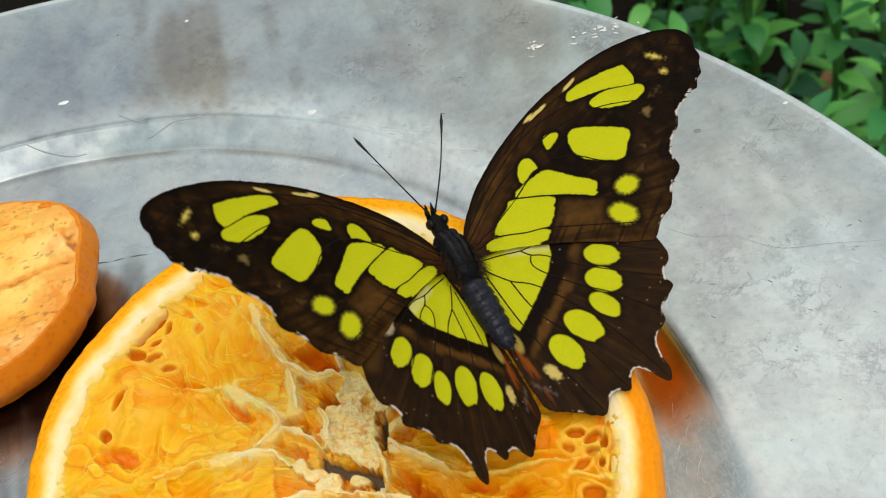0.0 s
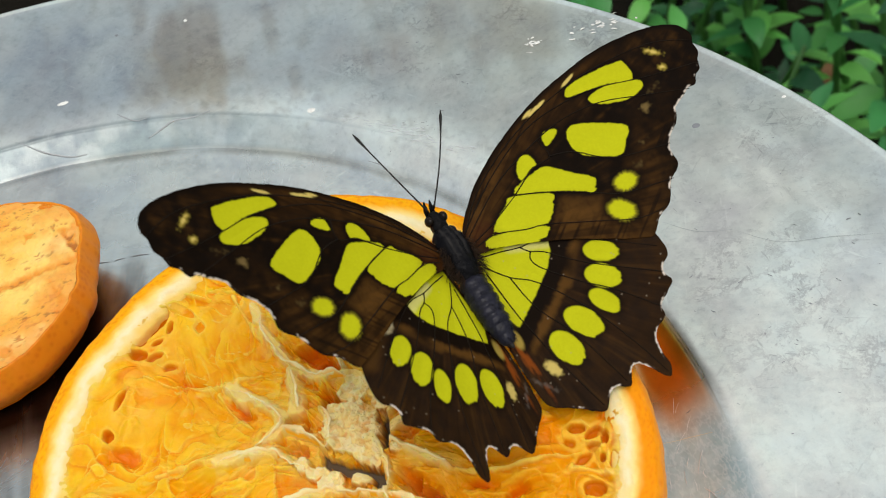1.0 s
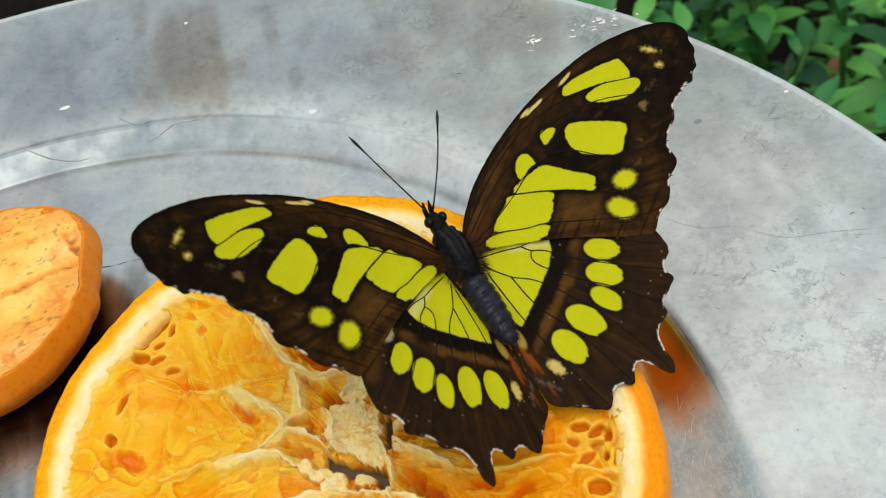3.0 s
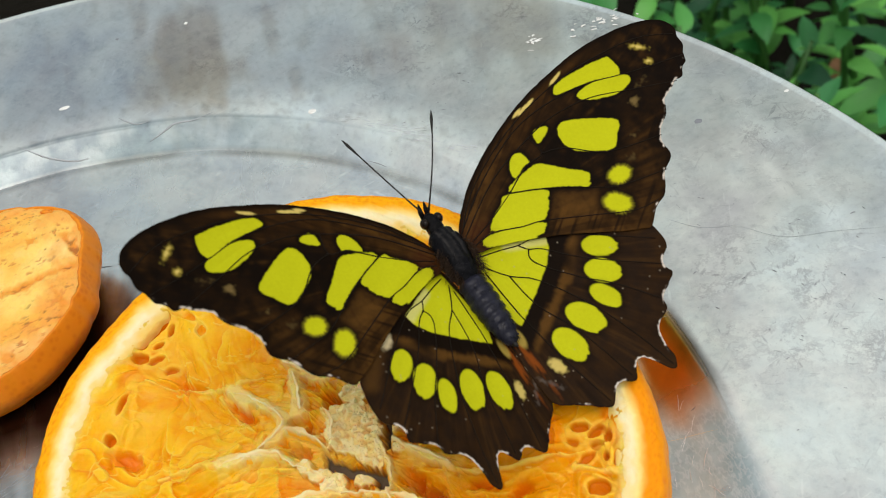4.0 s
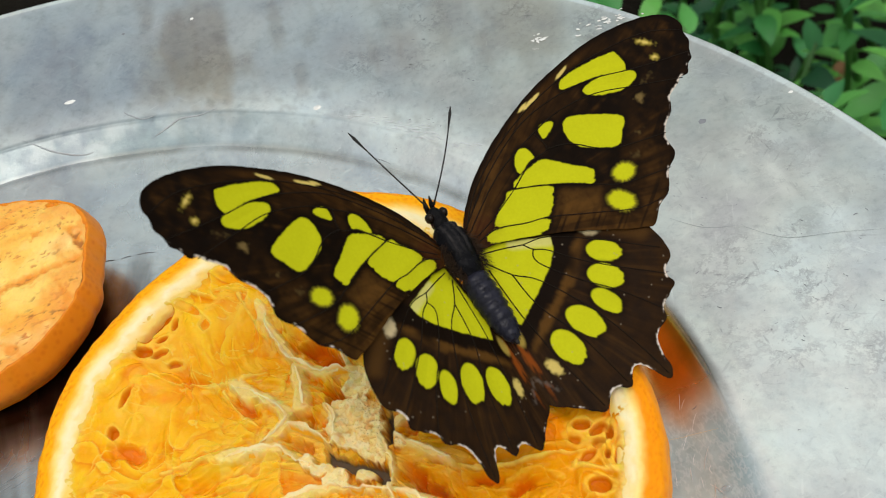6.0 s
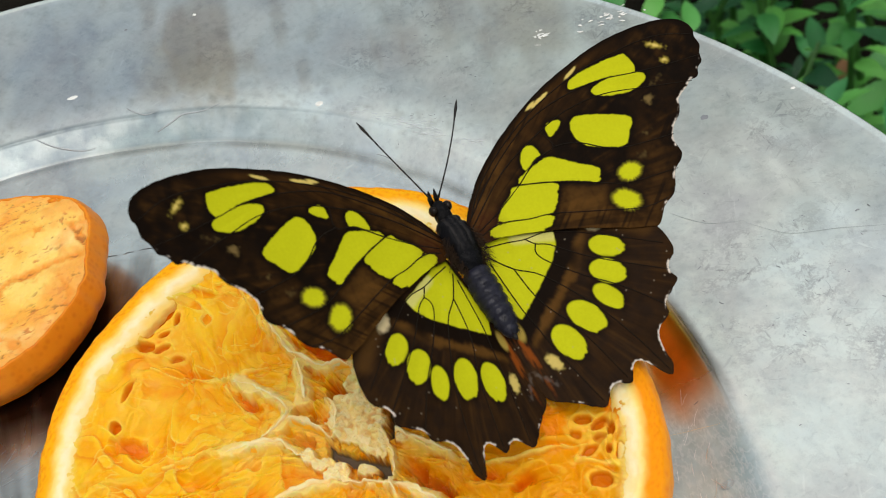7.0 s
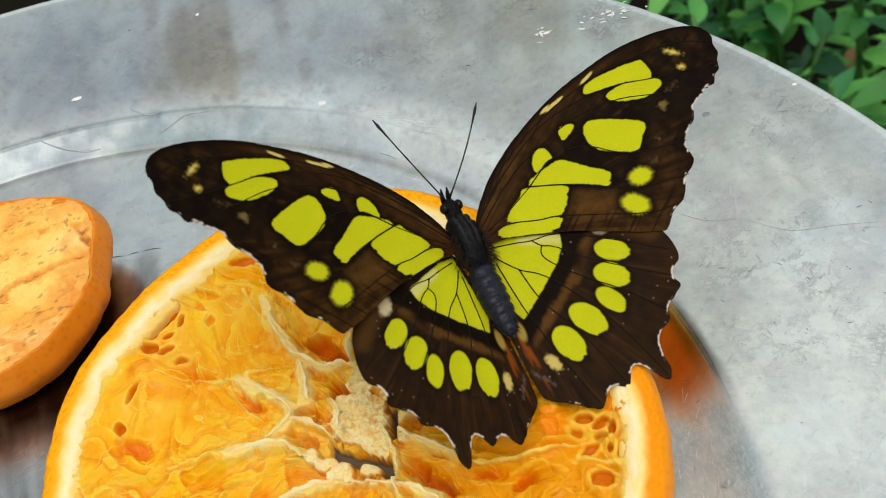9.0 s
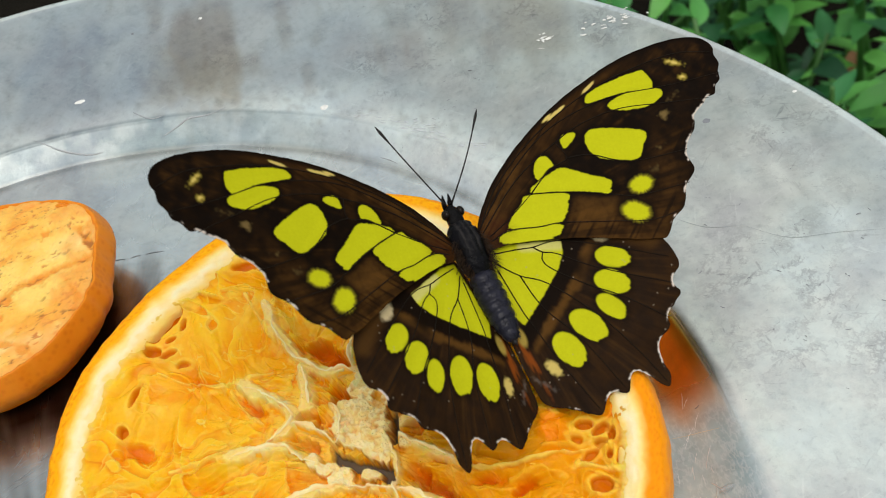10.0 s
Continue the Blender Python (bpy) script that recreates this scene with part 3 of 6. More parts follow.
def flecks(x, y, seed, count):
    """Short bright torn threads strewn over the flesh."""
    g = np.random.default_rng(seed)
    out = np.zeros(x.shape)
    for _ in range(count):
        rad, way = 32 * math.sqrt(g.uniform(0.03, 1)), g.uniform(-0.5, 3.6)
        px, py = CORE[0] + rad * math.cos(way), CORE[1] + rad * math.sin(way)
        ln, w, turn = g.uniform(0.5, 1.8), g.uniform(0.10, 0.22), way + g.normal() * 0.7
        near = (np.abs(x - px) < ln + 1) & (np.abs(y - py) < ln + 1)
        if near.any():
            u, v = (x[near] - px) * math.cos(turn) + (y[near] - py) * math.sin(turn), -(x[near] - px) * math.sin(turn) + (y[near] - py) * math.cos(turn)
            d = np.hypot(np.maximum(np.abs(u) - ln * 0.5, 0), v + 0.6 * u * u / ln * g.uniform(-1, 1))
            out[near] = np.maximum(out[near], g.uniform(0.3, 1.0) * step(w, w * 0.3, d))
    return out


def strands(seed, count):
    """Thin torn membranes that run roughly towards the core: points, half width, strength."""
    g = np.random.default_rng(seed)
    out = []
    for _ in range(count):
        rad, way = g.uniform(9, 31), g.uniform(-0.6, 3.7)
        turn = way + math.pi + g.normal() * (0.3 if g.uniform() < 0.65 else 1.1)
        ln, bend, t = g.uniform(2.5, 8.5) * (0.5 + rad / 40), g.normal() * 0.9, np.linspace(0, 1, 8)
        ang = turn + bend * (t - 0.5) + 0.45 * vnoise(t * 4 + g.uniform(0, 90), t * 0, 3)
        px = CORE[0] + rad * math.cos(way) + np.cumsum(np.cos(ang)) * ln / 8
        py = CORE[1] + rad * math.sin(way) + np.cumsum(np.sin(ang)) * ln / 8
        out.append((np.stack([px, py], -1), g.uniform(0.10, 0.30), g.uniform(0.3, 1.0)))
    return out


STRANDS = strands(61, 46)


def flesh_height(x, y):
    """Height of the cut face, its colour, and how wet it is."""
    dx, dy = x - CORE[0], y - CORE[1]
    r, a = np.hypot(dx, dy), np.degrees(np.arctan2(dy, dx)) % 360
    rag, grit, coarse = fbm(x / 1.3, y / 1.3, 83, 4), fbm(x / 0.4, y / 0.4, 87, 3), fbm(x / 3, y / 3, 89, 2)
    # juice sacs: long facets that taper towards the core, two sizes
    wx, wy = x + 1.6 * fbm(x / 6, y / 6, 2, 3) + 0.5 * fbm(x / 1.5, y / 1.5, 4, 2), y + 1.6 * fbm(x / 6, y / 6, 3, 3) + 0.5 * fbm(x / 1.5, y / 1.5, 5, 2)
    sx, sy = x + 1.6 * fbm(x / 6, y / 6, 2, 2), y + 1.6 * fbm(x / 6, y / 6, 3, 2)
    ra, rr = np.arctan2(sy - CORE[1], sx - CORE[0]), np.hypot(sx - CORE[0], sy - CORE[1])
    skew = ra + 0.25 * fbm(x / 9, y / 9, 6, 2)
    patchy = fbm(x / 7 + 5, y / 7, 41, 3)
    f1, f2, ida, idb, du, dv = cells(skew * 6.5, rr / 6.5, 31)
    g1, g2, ga, gb, gu, gv = cells(skew * 15 + 3, rr / 3.4, 35)
    k1, k2, ka, kb, ku, kv = cells(sx / 2.6, sy / 2.6, 37)
    big, small, free = step(0.0, 0.45, f2 - f1), step(0.0, 0.5, g2 - g1), step(0.0, 0.4, k2 - k1)
    h = (-1.3 + (1.5 * (ida - 0.45) + 2.0 * (idb - 0.5) * du) * big + (0.5 * (ga - 0.4) + 0.6 * (gb - 0.5) * gu) * small + (0.35 * (ka - 0.4) + 0.5 * (kb - 0.5) * ku) * free
         + 0.02 * grit + 0.06 * rag + 0.8 * patchy)
    h = h - 1.6 * np.exp(-((x - 15) / 8) ** 2 - ((y + 7) / 5) ** 2)
    col = np.empty(x.shape + (3,))
    col[:] = (0.95, 0.42, 0.0015)
    col = blend(col, (0.96, 0.54, 0.006), step(0.35, 0.9, ida + 0.5 * patchy))
    col = blend(col, (0.86, 0.28, 0.0006), 0.8 * step(0.55, 0.15, idb + 0.4 * patchy + 0.15))
    col = blend(col, (0.97, 0.60, 0.02), 0.7 * step(0.6, 0.95, ga))
    col = blend(col, (0.82, 0.24, 0.0005), 0.6 * step(0.35, 0.05, gb))
    col = blend(col, (0.96, 0.64, 0.03), 0.6 * step(0.6, 0.95, ka) * step(-0.2, 0.3, patchy))
    col = blend(col, (0.94, 0.58, 0.012), 0.6 * step(-0.15, 0.35, fbm(x / 10 + 1, y / 10, 43, 2) + 0.012 * (-8 - x)))
    # overlapping torn sheets: each rises to a thin pale edge and drops to the next
    for field, tall, seed in ((fbm(skew * 3.2 + 2, rr / 10 + 0.2 * coarse, 131, 2) * 2.8 + 0.05 * rag, 0.6, 141), (fbm(sx / 6 + 6, sy / 6, 133, 2) * 2.6 + 0.08 * rag, 0.45, 143)):
        level = np.floor(field)
        saw = field - level
        some = step(-0.25, 0.15, fbm(x / 8 + level, y / 8, seed, 2)) * step(5, 9, r)
        h = h + tall * some * (saw ** 2 * step(1.0, 0.965, saw) - 0.4)
        col = blend(col, (0.98, 0.71, 0.055), 0.85 * some * step(0.35, 0.9, saw))
        # pale skin edge with its highlight, deep orange foot with its shade, as colour
        col = blend(col, (0.98, 0.80, 0.28), 0.8 * some * step(0.90, 0.97, saw + 0.03 * grit))
        col = blend(col, (0.84, 0.27, 0.0006), 0.6 * some * step(0.30, 0.02, saw))
    # pale skins along some of the facets' edges
    seam1 = step(0.14, 0.0, f2 - f1 + 0.08 * grit) * step(0.0, 0.45, fbm(x / 3.5, y / 3.5, 14, 3))
    seam2 = step(0.14, 0.0, g2 - g1 + 0.08 * grit) * step(0.15, 0.5, fbm(x / 3.0 + 8, y / 3.0, 15, 3))
    col = blend(col, (0.97, 0.67, 0.08), 0.8 * np.clip(seam1 + 0.8 * seam2, 0, 1))
    h = h + 0.22 * np.clip(seam1 + seam2, 0, 1) * 0.6
    milk = step(0.22, 0.55, fbm(wx / 3.2, wy / 2.0, 77, 4))
    col = blend(col, (0.97, 0.74, 0.16), 0.7 * milk)
    # fine fibres along the sacs and torn wisps of skin
    straight = np.arctan2(dy, dx) + 0.10 * fbm(x / 9, y / 9, 6, 2)
    fibre = fbm(straight * 40 + 1.5 * coarse, r / 3.5, 75, 3) * step(4, 12, r)
    col = blend(col, (0.97, 0.64, 0.04), 0.45 * step(0.15, 0.6, fibre))
    col = blend(col, (0.84, 0.25, 0.0006), 0.25 * step(-0.15, -0.6, fibre))
    w1, w2 = np.abs(fbm(skew * 8 + 4, rr / 7, 111, 4)), np.abs(fbm(wx / 3.4 + 7, wy / 3.4, 113, 4))
    wisp = np.maximum(step(0.045, 0.006, w1) * step(0.1, 0.45, fbm(x / 4, y / 4, 115, 2)), step(0.040, 0.006, w2) * step(0.15, 0.5, fbm(x / 4 + 3, y / 4, 117, 2)))
    col = blend(col, (0.98, 0.78, 0.24), 0.85 * wisp)
    h = h + 0.01 * fibre + 0.12 * wisp
    # drier pale zones near the rim, and the right and front sides in deeper amber
    for px, py, rad in ((-19.0, 21.5, 5.5), (-9.5, 26.0, 3.5), (-24.0, 14.5, 4.0), (-14.0, 8.5, 4.0), (-8.5, 18.0, 2.5)):
        col = blend(col, (0.97, 0.68, 0.09), 0.7 * step(1.2, 0.2, np.hypot(x - px, y - py) / rad + 0.6 * coarse + 0.3 * rag))
    col = blend(col, (0.82, 0.44, 0.008), 0.75 * step(4, 14, x - 0.5 * y + 2 * patchy))
    col = blend(col, (0.84, 0.36, 0.002), 0.4 * step(3, -6, y + 2 * patchy))
    thread = flecks(x, y, 21, 90)
    col = blend(col, (0.98, 0.82, 0.32), 0.8 * thread)
    h = h + 0.14 * thread + 0.10 * milk
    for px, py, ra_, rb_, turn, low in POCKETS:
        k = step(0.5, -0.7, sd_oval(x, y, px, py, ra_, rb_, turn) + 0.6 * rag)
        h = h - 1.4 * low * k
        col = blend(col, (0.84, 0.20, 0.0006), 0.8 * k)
    lobe = step(0.6, -1.2, sd_oval(x, y, 26.2, -2.2, 2.9, 2.2, 83) + 0.3 * rag)
    h = h + 1.5 * lobe
    col = blend(col, (0.92, 0.31, 0.001), 0.8 * lobe)
    col = blend(col, (0.86, 0.25, 0.0008), 0.75 * step(0.6, -0.4, sd_oval(x, y, 33.6, -2.5, 4.4, 1.1, 80) + 0.4 * rag))
    net = np.zeros(x.shape)
    for line, w, strong in STRANDS:
        lo, hi = line.min(0) - 1, line.max(0) + 1
        near = (x > lo[0]) & (x < hi[0]) & (y > lo[1]) & (y < hi[1])
        if near.any():
            d = sd_line(x[near], y[near], line) + 0.30 * rag[near]
            net[near] = np.maximum(net[near], strong * step(1.5 * w, 0.2 * w, d))
    h = h + 0.30 * net
    col = blend(col, (0.97, 0.70, 0.12), 0.65 * net)
    for line, w in SKINS:
        d = sd_line(x, y, catmull(line, closed=False, per=4)) + 0.30 * rag + 0.2 * coarse
        k = step(1.5 * w, 0.3 * w, d)
        h = h + 0.55 * k
        col = blend(col, (0.97, 0.80, 0.32), 0.85 * k)
    # torn pale walls with sloping skirts round the core
    cream, skirt = np.zeros(x.shape), np.zeros(x.shape)
    for line, w in RIDGES + RIDGES_LOW:
        d = sd_line(x, y, catmull(line, closed=False, per=4)) + 0.9 * w * rag + 1.3 * w * coarse + 0.12 * grit
        k = step(1.5 * w, 0.3 * w, d)
        cream, skirt = np.maximum(cream, k), np.maximum(skirt, step(5.4 * w, 0.8 * w, d))
    h = h + 0.5 * skirt * (1 - 0.4 * cream)
    h = h * (1 - 0.8 * cream) + 0.8 * cream * (0.9 + 0.8 * coarse + 0.5 * rag + 0.08 * grit)
    col = blend(col, (0.97, 0.76, 0.28), 0.9 * skirt * step(-0.35, 0.25, rag + 0.7 * coarse))
    col = blend(col, (0.97, 0.80, 0.36), 0.95 * cream)
    col = blend(col, (0.97, 0.90, 0.60), 0.9 * cream * step(-0.25, 0.3, coarse + 0.6 * rag))
    # crumbs of pith, granular and pitted
    c1, c2, ca, cb, cu, cv = cells(x / 0.75 + 0.4 * grit, y / 0.75, 51)
    grain = 0.42 * np.sqrt(np.clip(1 - c1 * c1, 0, 1)) + 0.5 * (ca - 0.5)
    d = sd_polygon(x, y, CRUMB) + 0.8 * rag + 0.6 * coarse + 0.25 * grit
    crumb = step(0.15, -0.12, d)
    h = h * (1 - crumb) + crumb * (0.35 + 0.8 * coarse + 0.9 * rag + 0.75 * grain + 0.12 * grit)
    for px, py, ra_, rb_, turn, high in LUMPS:
        d = sd_oval(x, y, px, py, ra_, rb_, turn) + (1.1 * rag + 0.5 * coarse + 0.2 * grit) * min(1.0, 0.5 * ra_)
        k = step(0.15, -0.12, d)
        h = h * (1 - k) + k * (high + 0.8 * coarse + 0.8 * rag + 0.25 * grain + 0.1 * grit)
        crumb = np.maximum(crumb, k)
    hole = np.minimum(sd_polygon(x, y, HOLE), sd_polygon(x, y, SLIT)) + 0.35 * rag + 0.2 * grit
    pit = step(0.15, -0.25, hole) * (1 - crumb)
    h = h * (1 - pit) - 2.9 * pit
    # shade on the walls down to the hole, painted brown
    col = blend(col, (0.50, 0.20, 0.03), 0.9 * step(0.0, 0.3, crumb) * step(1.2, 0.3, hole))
    crumb = step(0.55, 0.95, crumb)
    col = blend(col, (0.96, 0.82, 0.42), 0.96 * crumb)
    col = blend(col, (0.97, 0.90, 0.58), 0.9 * crumb * step(0.2, 0.6, ca + 0.5 * rag))
    pits = step(0.55, 0.9, c1 + 0.3 * rag)
    col = blend(col, (0.82, 0.42, 0.07), 0.7 * crumb * np.clip(0.6 * pits + 0.9 * step(0.8, 1.0, cb + 0.5 * rag), 0, 1))
    h = h - 0.5 * crumb * step(0.75, 0.95, cb + 0.4 * rag)
    # bottom of the hole painted dark, for the shade and plate down there
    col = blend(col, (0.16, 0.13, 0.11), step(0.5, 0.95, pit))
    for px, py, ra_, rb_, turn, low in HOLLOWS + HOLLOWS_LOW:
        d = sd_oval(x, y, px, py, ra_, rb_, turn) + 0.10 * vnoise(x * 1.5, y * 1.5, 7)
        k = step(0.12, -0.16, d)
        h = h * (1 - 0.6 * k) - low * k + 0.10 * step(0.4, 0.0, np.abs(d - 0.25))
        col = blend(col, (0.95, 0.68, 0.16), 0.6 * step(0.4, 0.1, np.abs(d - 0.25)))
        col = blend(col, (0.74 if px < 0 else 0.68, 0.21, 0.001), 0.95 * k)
    wet = np.clip(1 - crumb - 0.8 * cream - pit, 0, 1)
    col = col * (np.array((1.0, 0.95, 0.82)) + (np.array((0.97, 0.86, 0.42)) - (1.0, 0.95, 0.82)) * wet[..., None])
    return h, col, wet


def membranes(top):
    """Thin upright walls of torn skin, ragged along their upper edge and leaning this way and that."""
    for i, (line, w) in enumerate(RIDGES + RIDGES_LOW):
        p = catmull(line, closed=False, per=12)
        n = len(p)
        t = np.linspace(0, 1, n)
        base = flesh_height(p[:, 0], p[:, 1])[0]
        way = np.gradient(p, axis=0)
        way /= np.linalg.norm(way, axis=1)[:, None] + 1e-9
        side = np.stack([-way[:, 1], way[:, 0]], -1)
        run = np.cumsum(np.hypot(*np.gradient(p, axis=0).T))
        tall = 0.55 * np.sin(np.pi * t) ** 0.6 * (1 + 0.55 * vnoise(run / 1.3, t * 0 + i, 601) + 0.35 * vnoise(run / 0.45, t * 0 + i, 603))
        lean = 0.55 * vnoise(run / 2.4, t * 0 + i, 605) + 0.15 * vnoise(run / 0.6, t * 0, 607)
        verts, cols = [], []
        for face in (1, -1):
            for k in ((0, 1, 2, 3, 4) if face > 0 else (4, 3, 2, 1, 0)):
                u = k / 4
                off = lean * u * u + face * (0.40 * (1 - u) ** 1.5 + 0.07) * (0.5 + w) * np.sin(np.pi * np.clip(t, 0.03, 0.97)) ** 0.5 * (1 + 0.4 * vnoise(run / 0.9, t * 0 + i, 611))
                verts.append(np.concatenate([p + side * off[:, None], (base - 1.0 + (0.95 + tall) * u)[:, None]], 1))
                c = blend(np.tile((0.95, 0.48, 0.02), (n, 1)), (0.97, 0.84, 0.48), np.clip(u * 1.5 - 0.5 + 0.45 * vnoise(run / 1.1, t * 0 + k, 609), 0, 1))
                cols.append(c)
        v = np.stack(verts, 1).reshape(-1, 3)
        mesh_from("membrane", v * MM, grid_faces(n, 10), M_PITH, top, np.stack(cols, 1).reshape(-1, 3))


def orange_half():
    top = new("orange_half")
    top.matrix_basis = ORANGE_AT
    # flesh, segment by segment
    bounds = sorted(m % 360 for m in MEMBRANES)
    for lo, hi in zip(bounds, bounds[1:] + [bounds[0] + 360]):
        near = -60 < ((lo + hi) / 2 + 90) % 360 - 90 < 235
        na, nr = (220, 300) if near else (40, 60)
        deg = np.linspace(lo, hi, na)[None]
        ang = np.radians(deg)
        c, s = np.cos(ang), np.sin(ang)
        b = CORE[0] * c + CORE[1] * s
        far = 34.0 + 0.4 * vnoise(deg / 9, ang * 0, 13)
        reach = -b + np.sqrt(b * b - CORE @ CORE + far ** 2) + bulge(deg)
        t = np.linspace(7.5 / reach, np.ones(reach.shape), nr).reshape(nr, -1)
        x, y = CORE[0] + reach * t * c, CORE[1] + reach * t * s
        h, col, wet = flesh_height(x, y)
        k = step(0.93, 0.99, t)
        h = h * (1 - k) + (-0.46 + 0.45 * fbm(x / 1.3, y / 1.3, 109, 4)) * k
        edge = step(0.955, 1.0, t + 0.02 * fbm(x / 1.5, y / 1.5, 107, 3)) * np.ones(x.shape)
        col = blend(col, (0.96, 0.70, 0.20), 0.8 * edge)
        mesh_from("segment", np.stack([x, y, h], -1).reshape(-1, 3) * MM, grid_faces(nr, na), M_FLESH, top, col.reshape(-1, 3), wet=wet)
    # the torn core, finer than the rest
    g = np.arange(-7.9, 7.9, 0.075)
    x, y = np.meshgrid(CORE[0] + g, CORE[1] + g)
    h, col, wet = flesh_height(x, y)
    out = np.hypot(x - CORE[0], y - CORE[1])
    h = h - 0.06 * step(7.3, 7.45, out)
    faces = grid_faces(len(g), len(g))
    faces = faces[(out.ravel()[faces] < 7.75).all(1)]
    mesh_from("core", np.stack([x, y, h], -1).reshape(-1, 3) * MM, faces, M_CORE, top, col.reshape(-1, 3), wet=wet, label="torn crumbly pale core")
    membranes(top)
    # pith ring and peel as swept profiles
    n = 640
    a = np.linspace(0, 2 * math.pi, n, endpoint=False)[None]
    swell = bulge(np.degrees(a))
    wave = 0.35 * vnoise(np.cos(a) * 4, np.sin(a) * 4, 15) + 0.14 * vnoise(np.cos(a) * 22, np.sin(a) * 22, 16)

    def sweep(name, profile, material, seed, amp, label, tones=None):
        p = catmull(profile, closed=False, per=6)
        r = p[:, :1] + swell + wave * (p[:, :1] > 32) + amp * vnoise(np.cos(a) * 40 + p[:, :1] * 3, np.sin(a) * 40, seed)
        z = p[:, 1:] + amp * fbm(np.cos(a) * 26 + p[:, :1] * 2, np.sin(a) * 26, seed + 1, 3)
        x, y = r * np.cos(a), r * np.sin(a)
        up = ORANGE_AT.to_3x3() @ Vector((0, 0, 1))
        slope = (ORANGE_AT[2][0] * x + ORANGE_AT[2][1] * y) / up.z
        z = np.maximum(z, (-0.0080 - ORANGE_AT[2][3]) / MM - slope)
        col = None
        if tones:
            col = np.empty(x.shape + (3,))
            col[:] = tones[1]
            mott = fbm(x / 2.2, y / 2.2, seed + 5, 4)
            q = p[:, :1] + 0.55 * mott - 0.1 * thick_side(np.degrees(a))
            col = blend(col, tones[0], step(34.4, 32.8, q + 0.6 * mott))
            col = blend(col, (0.96, 0.70, 0.16), 0.9 * step(34.2, 35.7, q))
            gold = np.array((0.95, 0.43, 0.002)) * (1 - thick_side(np.degrees(a)))[..., None] + np.array(tones[2]) * thick_side(np.degrees(a))[..., None]
            col = col + (gold - col) * step(35.1, 36.4, q)[..., None]
            pore = cells(x / 0.55, z / 0.55 + y / 0.55, seed + 9)[0]
            col = blend(col, (0.80, 0.20, 0.001), 0.55 * step(35.9, 36.8, q) * step(0.45, 0.1, pore))
            col = blend(col, (0.95, 0.70, 0.24), 0.6 * step(0.05, 0.5, mott) * step(35.4, 34.8, q))
            col = col.reshape(-1, 3)
        mesh_from(name, np.stack([x, y, z], -1).reshape(-1, 3) * MM, grid_faces(len(p), n, True), material, top, col, label=label)

    sweep("pith", ((32.4, -3.5), (32.5, -1.4), (32.9, -0.7), (33.8, -0.25), (34.8, 0.0), (36.0, 0.02), (37.0, -0.02), (37.5, -0.22), (37.8, -0.6)), M_PITH, 201, 0.12, "spongy pale pith ring",
          ((0.95, 0.66, 0.17), (0.94, 0.85, 0.57), (0.93, 0.32, 0.001)))
    sweep("peel", ((36.9, -0.8), (37.2, -0.25), (37.5, -0.25), (38.0, -0.75), (38.35, -1.8), (38.5, -4.0), (38.2, -7.0), (37.5, -10.0), (36.6, -14.0), (35.4, -18.0), (34.6, -21)),
          M_PEEL, 211, 0.07, "bright orange dimpled peel")
    tagged(top, "halved juicy orange with torn dried core, cut face up", "orange")
    return top


# ---- the older orange half beside it ----
CREASES = ((((3.0, -5.5), (7.0, -2.5), (9.3, 0.2), (12.9, 2.2), (16.9, 4.3), (20.4, 5.6)), 0.55, 0.16), (((15.8, 11.0), (16.7, 9.9), (17.8, 10.3)), 0.35, 0.2), (((16.9, 1.1), (18.3, -0.6), (19.4, -1.9), (19.6, -3.8)), 0.5, 0.2),
           (((10.4, 8.8), (10.3, 10.5)), 0.25, 0.2), (((17.8, 8.9), (19.2, 8.1)), 0.25, 0.2), (((-6.0, -8.0), (2.0, -8.0), (8.0, -5.0)), 0.5, 0.15), (((10.0, -9.7), (14.0, -10.9), (16.7, -14.0)), 0.4, 0.12), (((18.9, -8.5), (19.8, -7.6)), 0.2, 0.3))


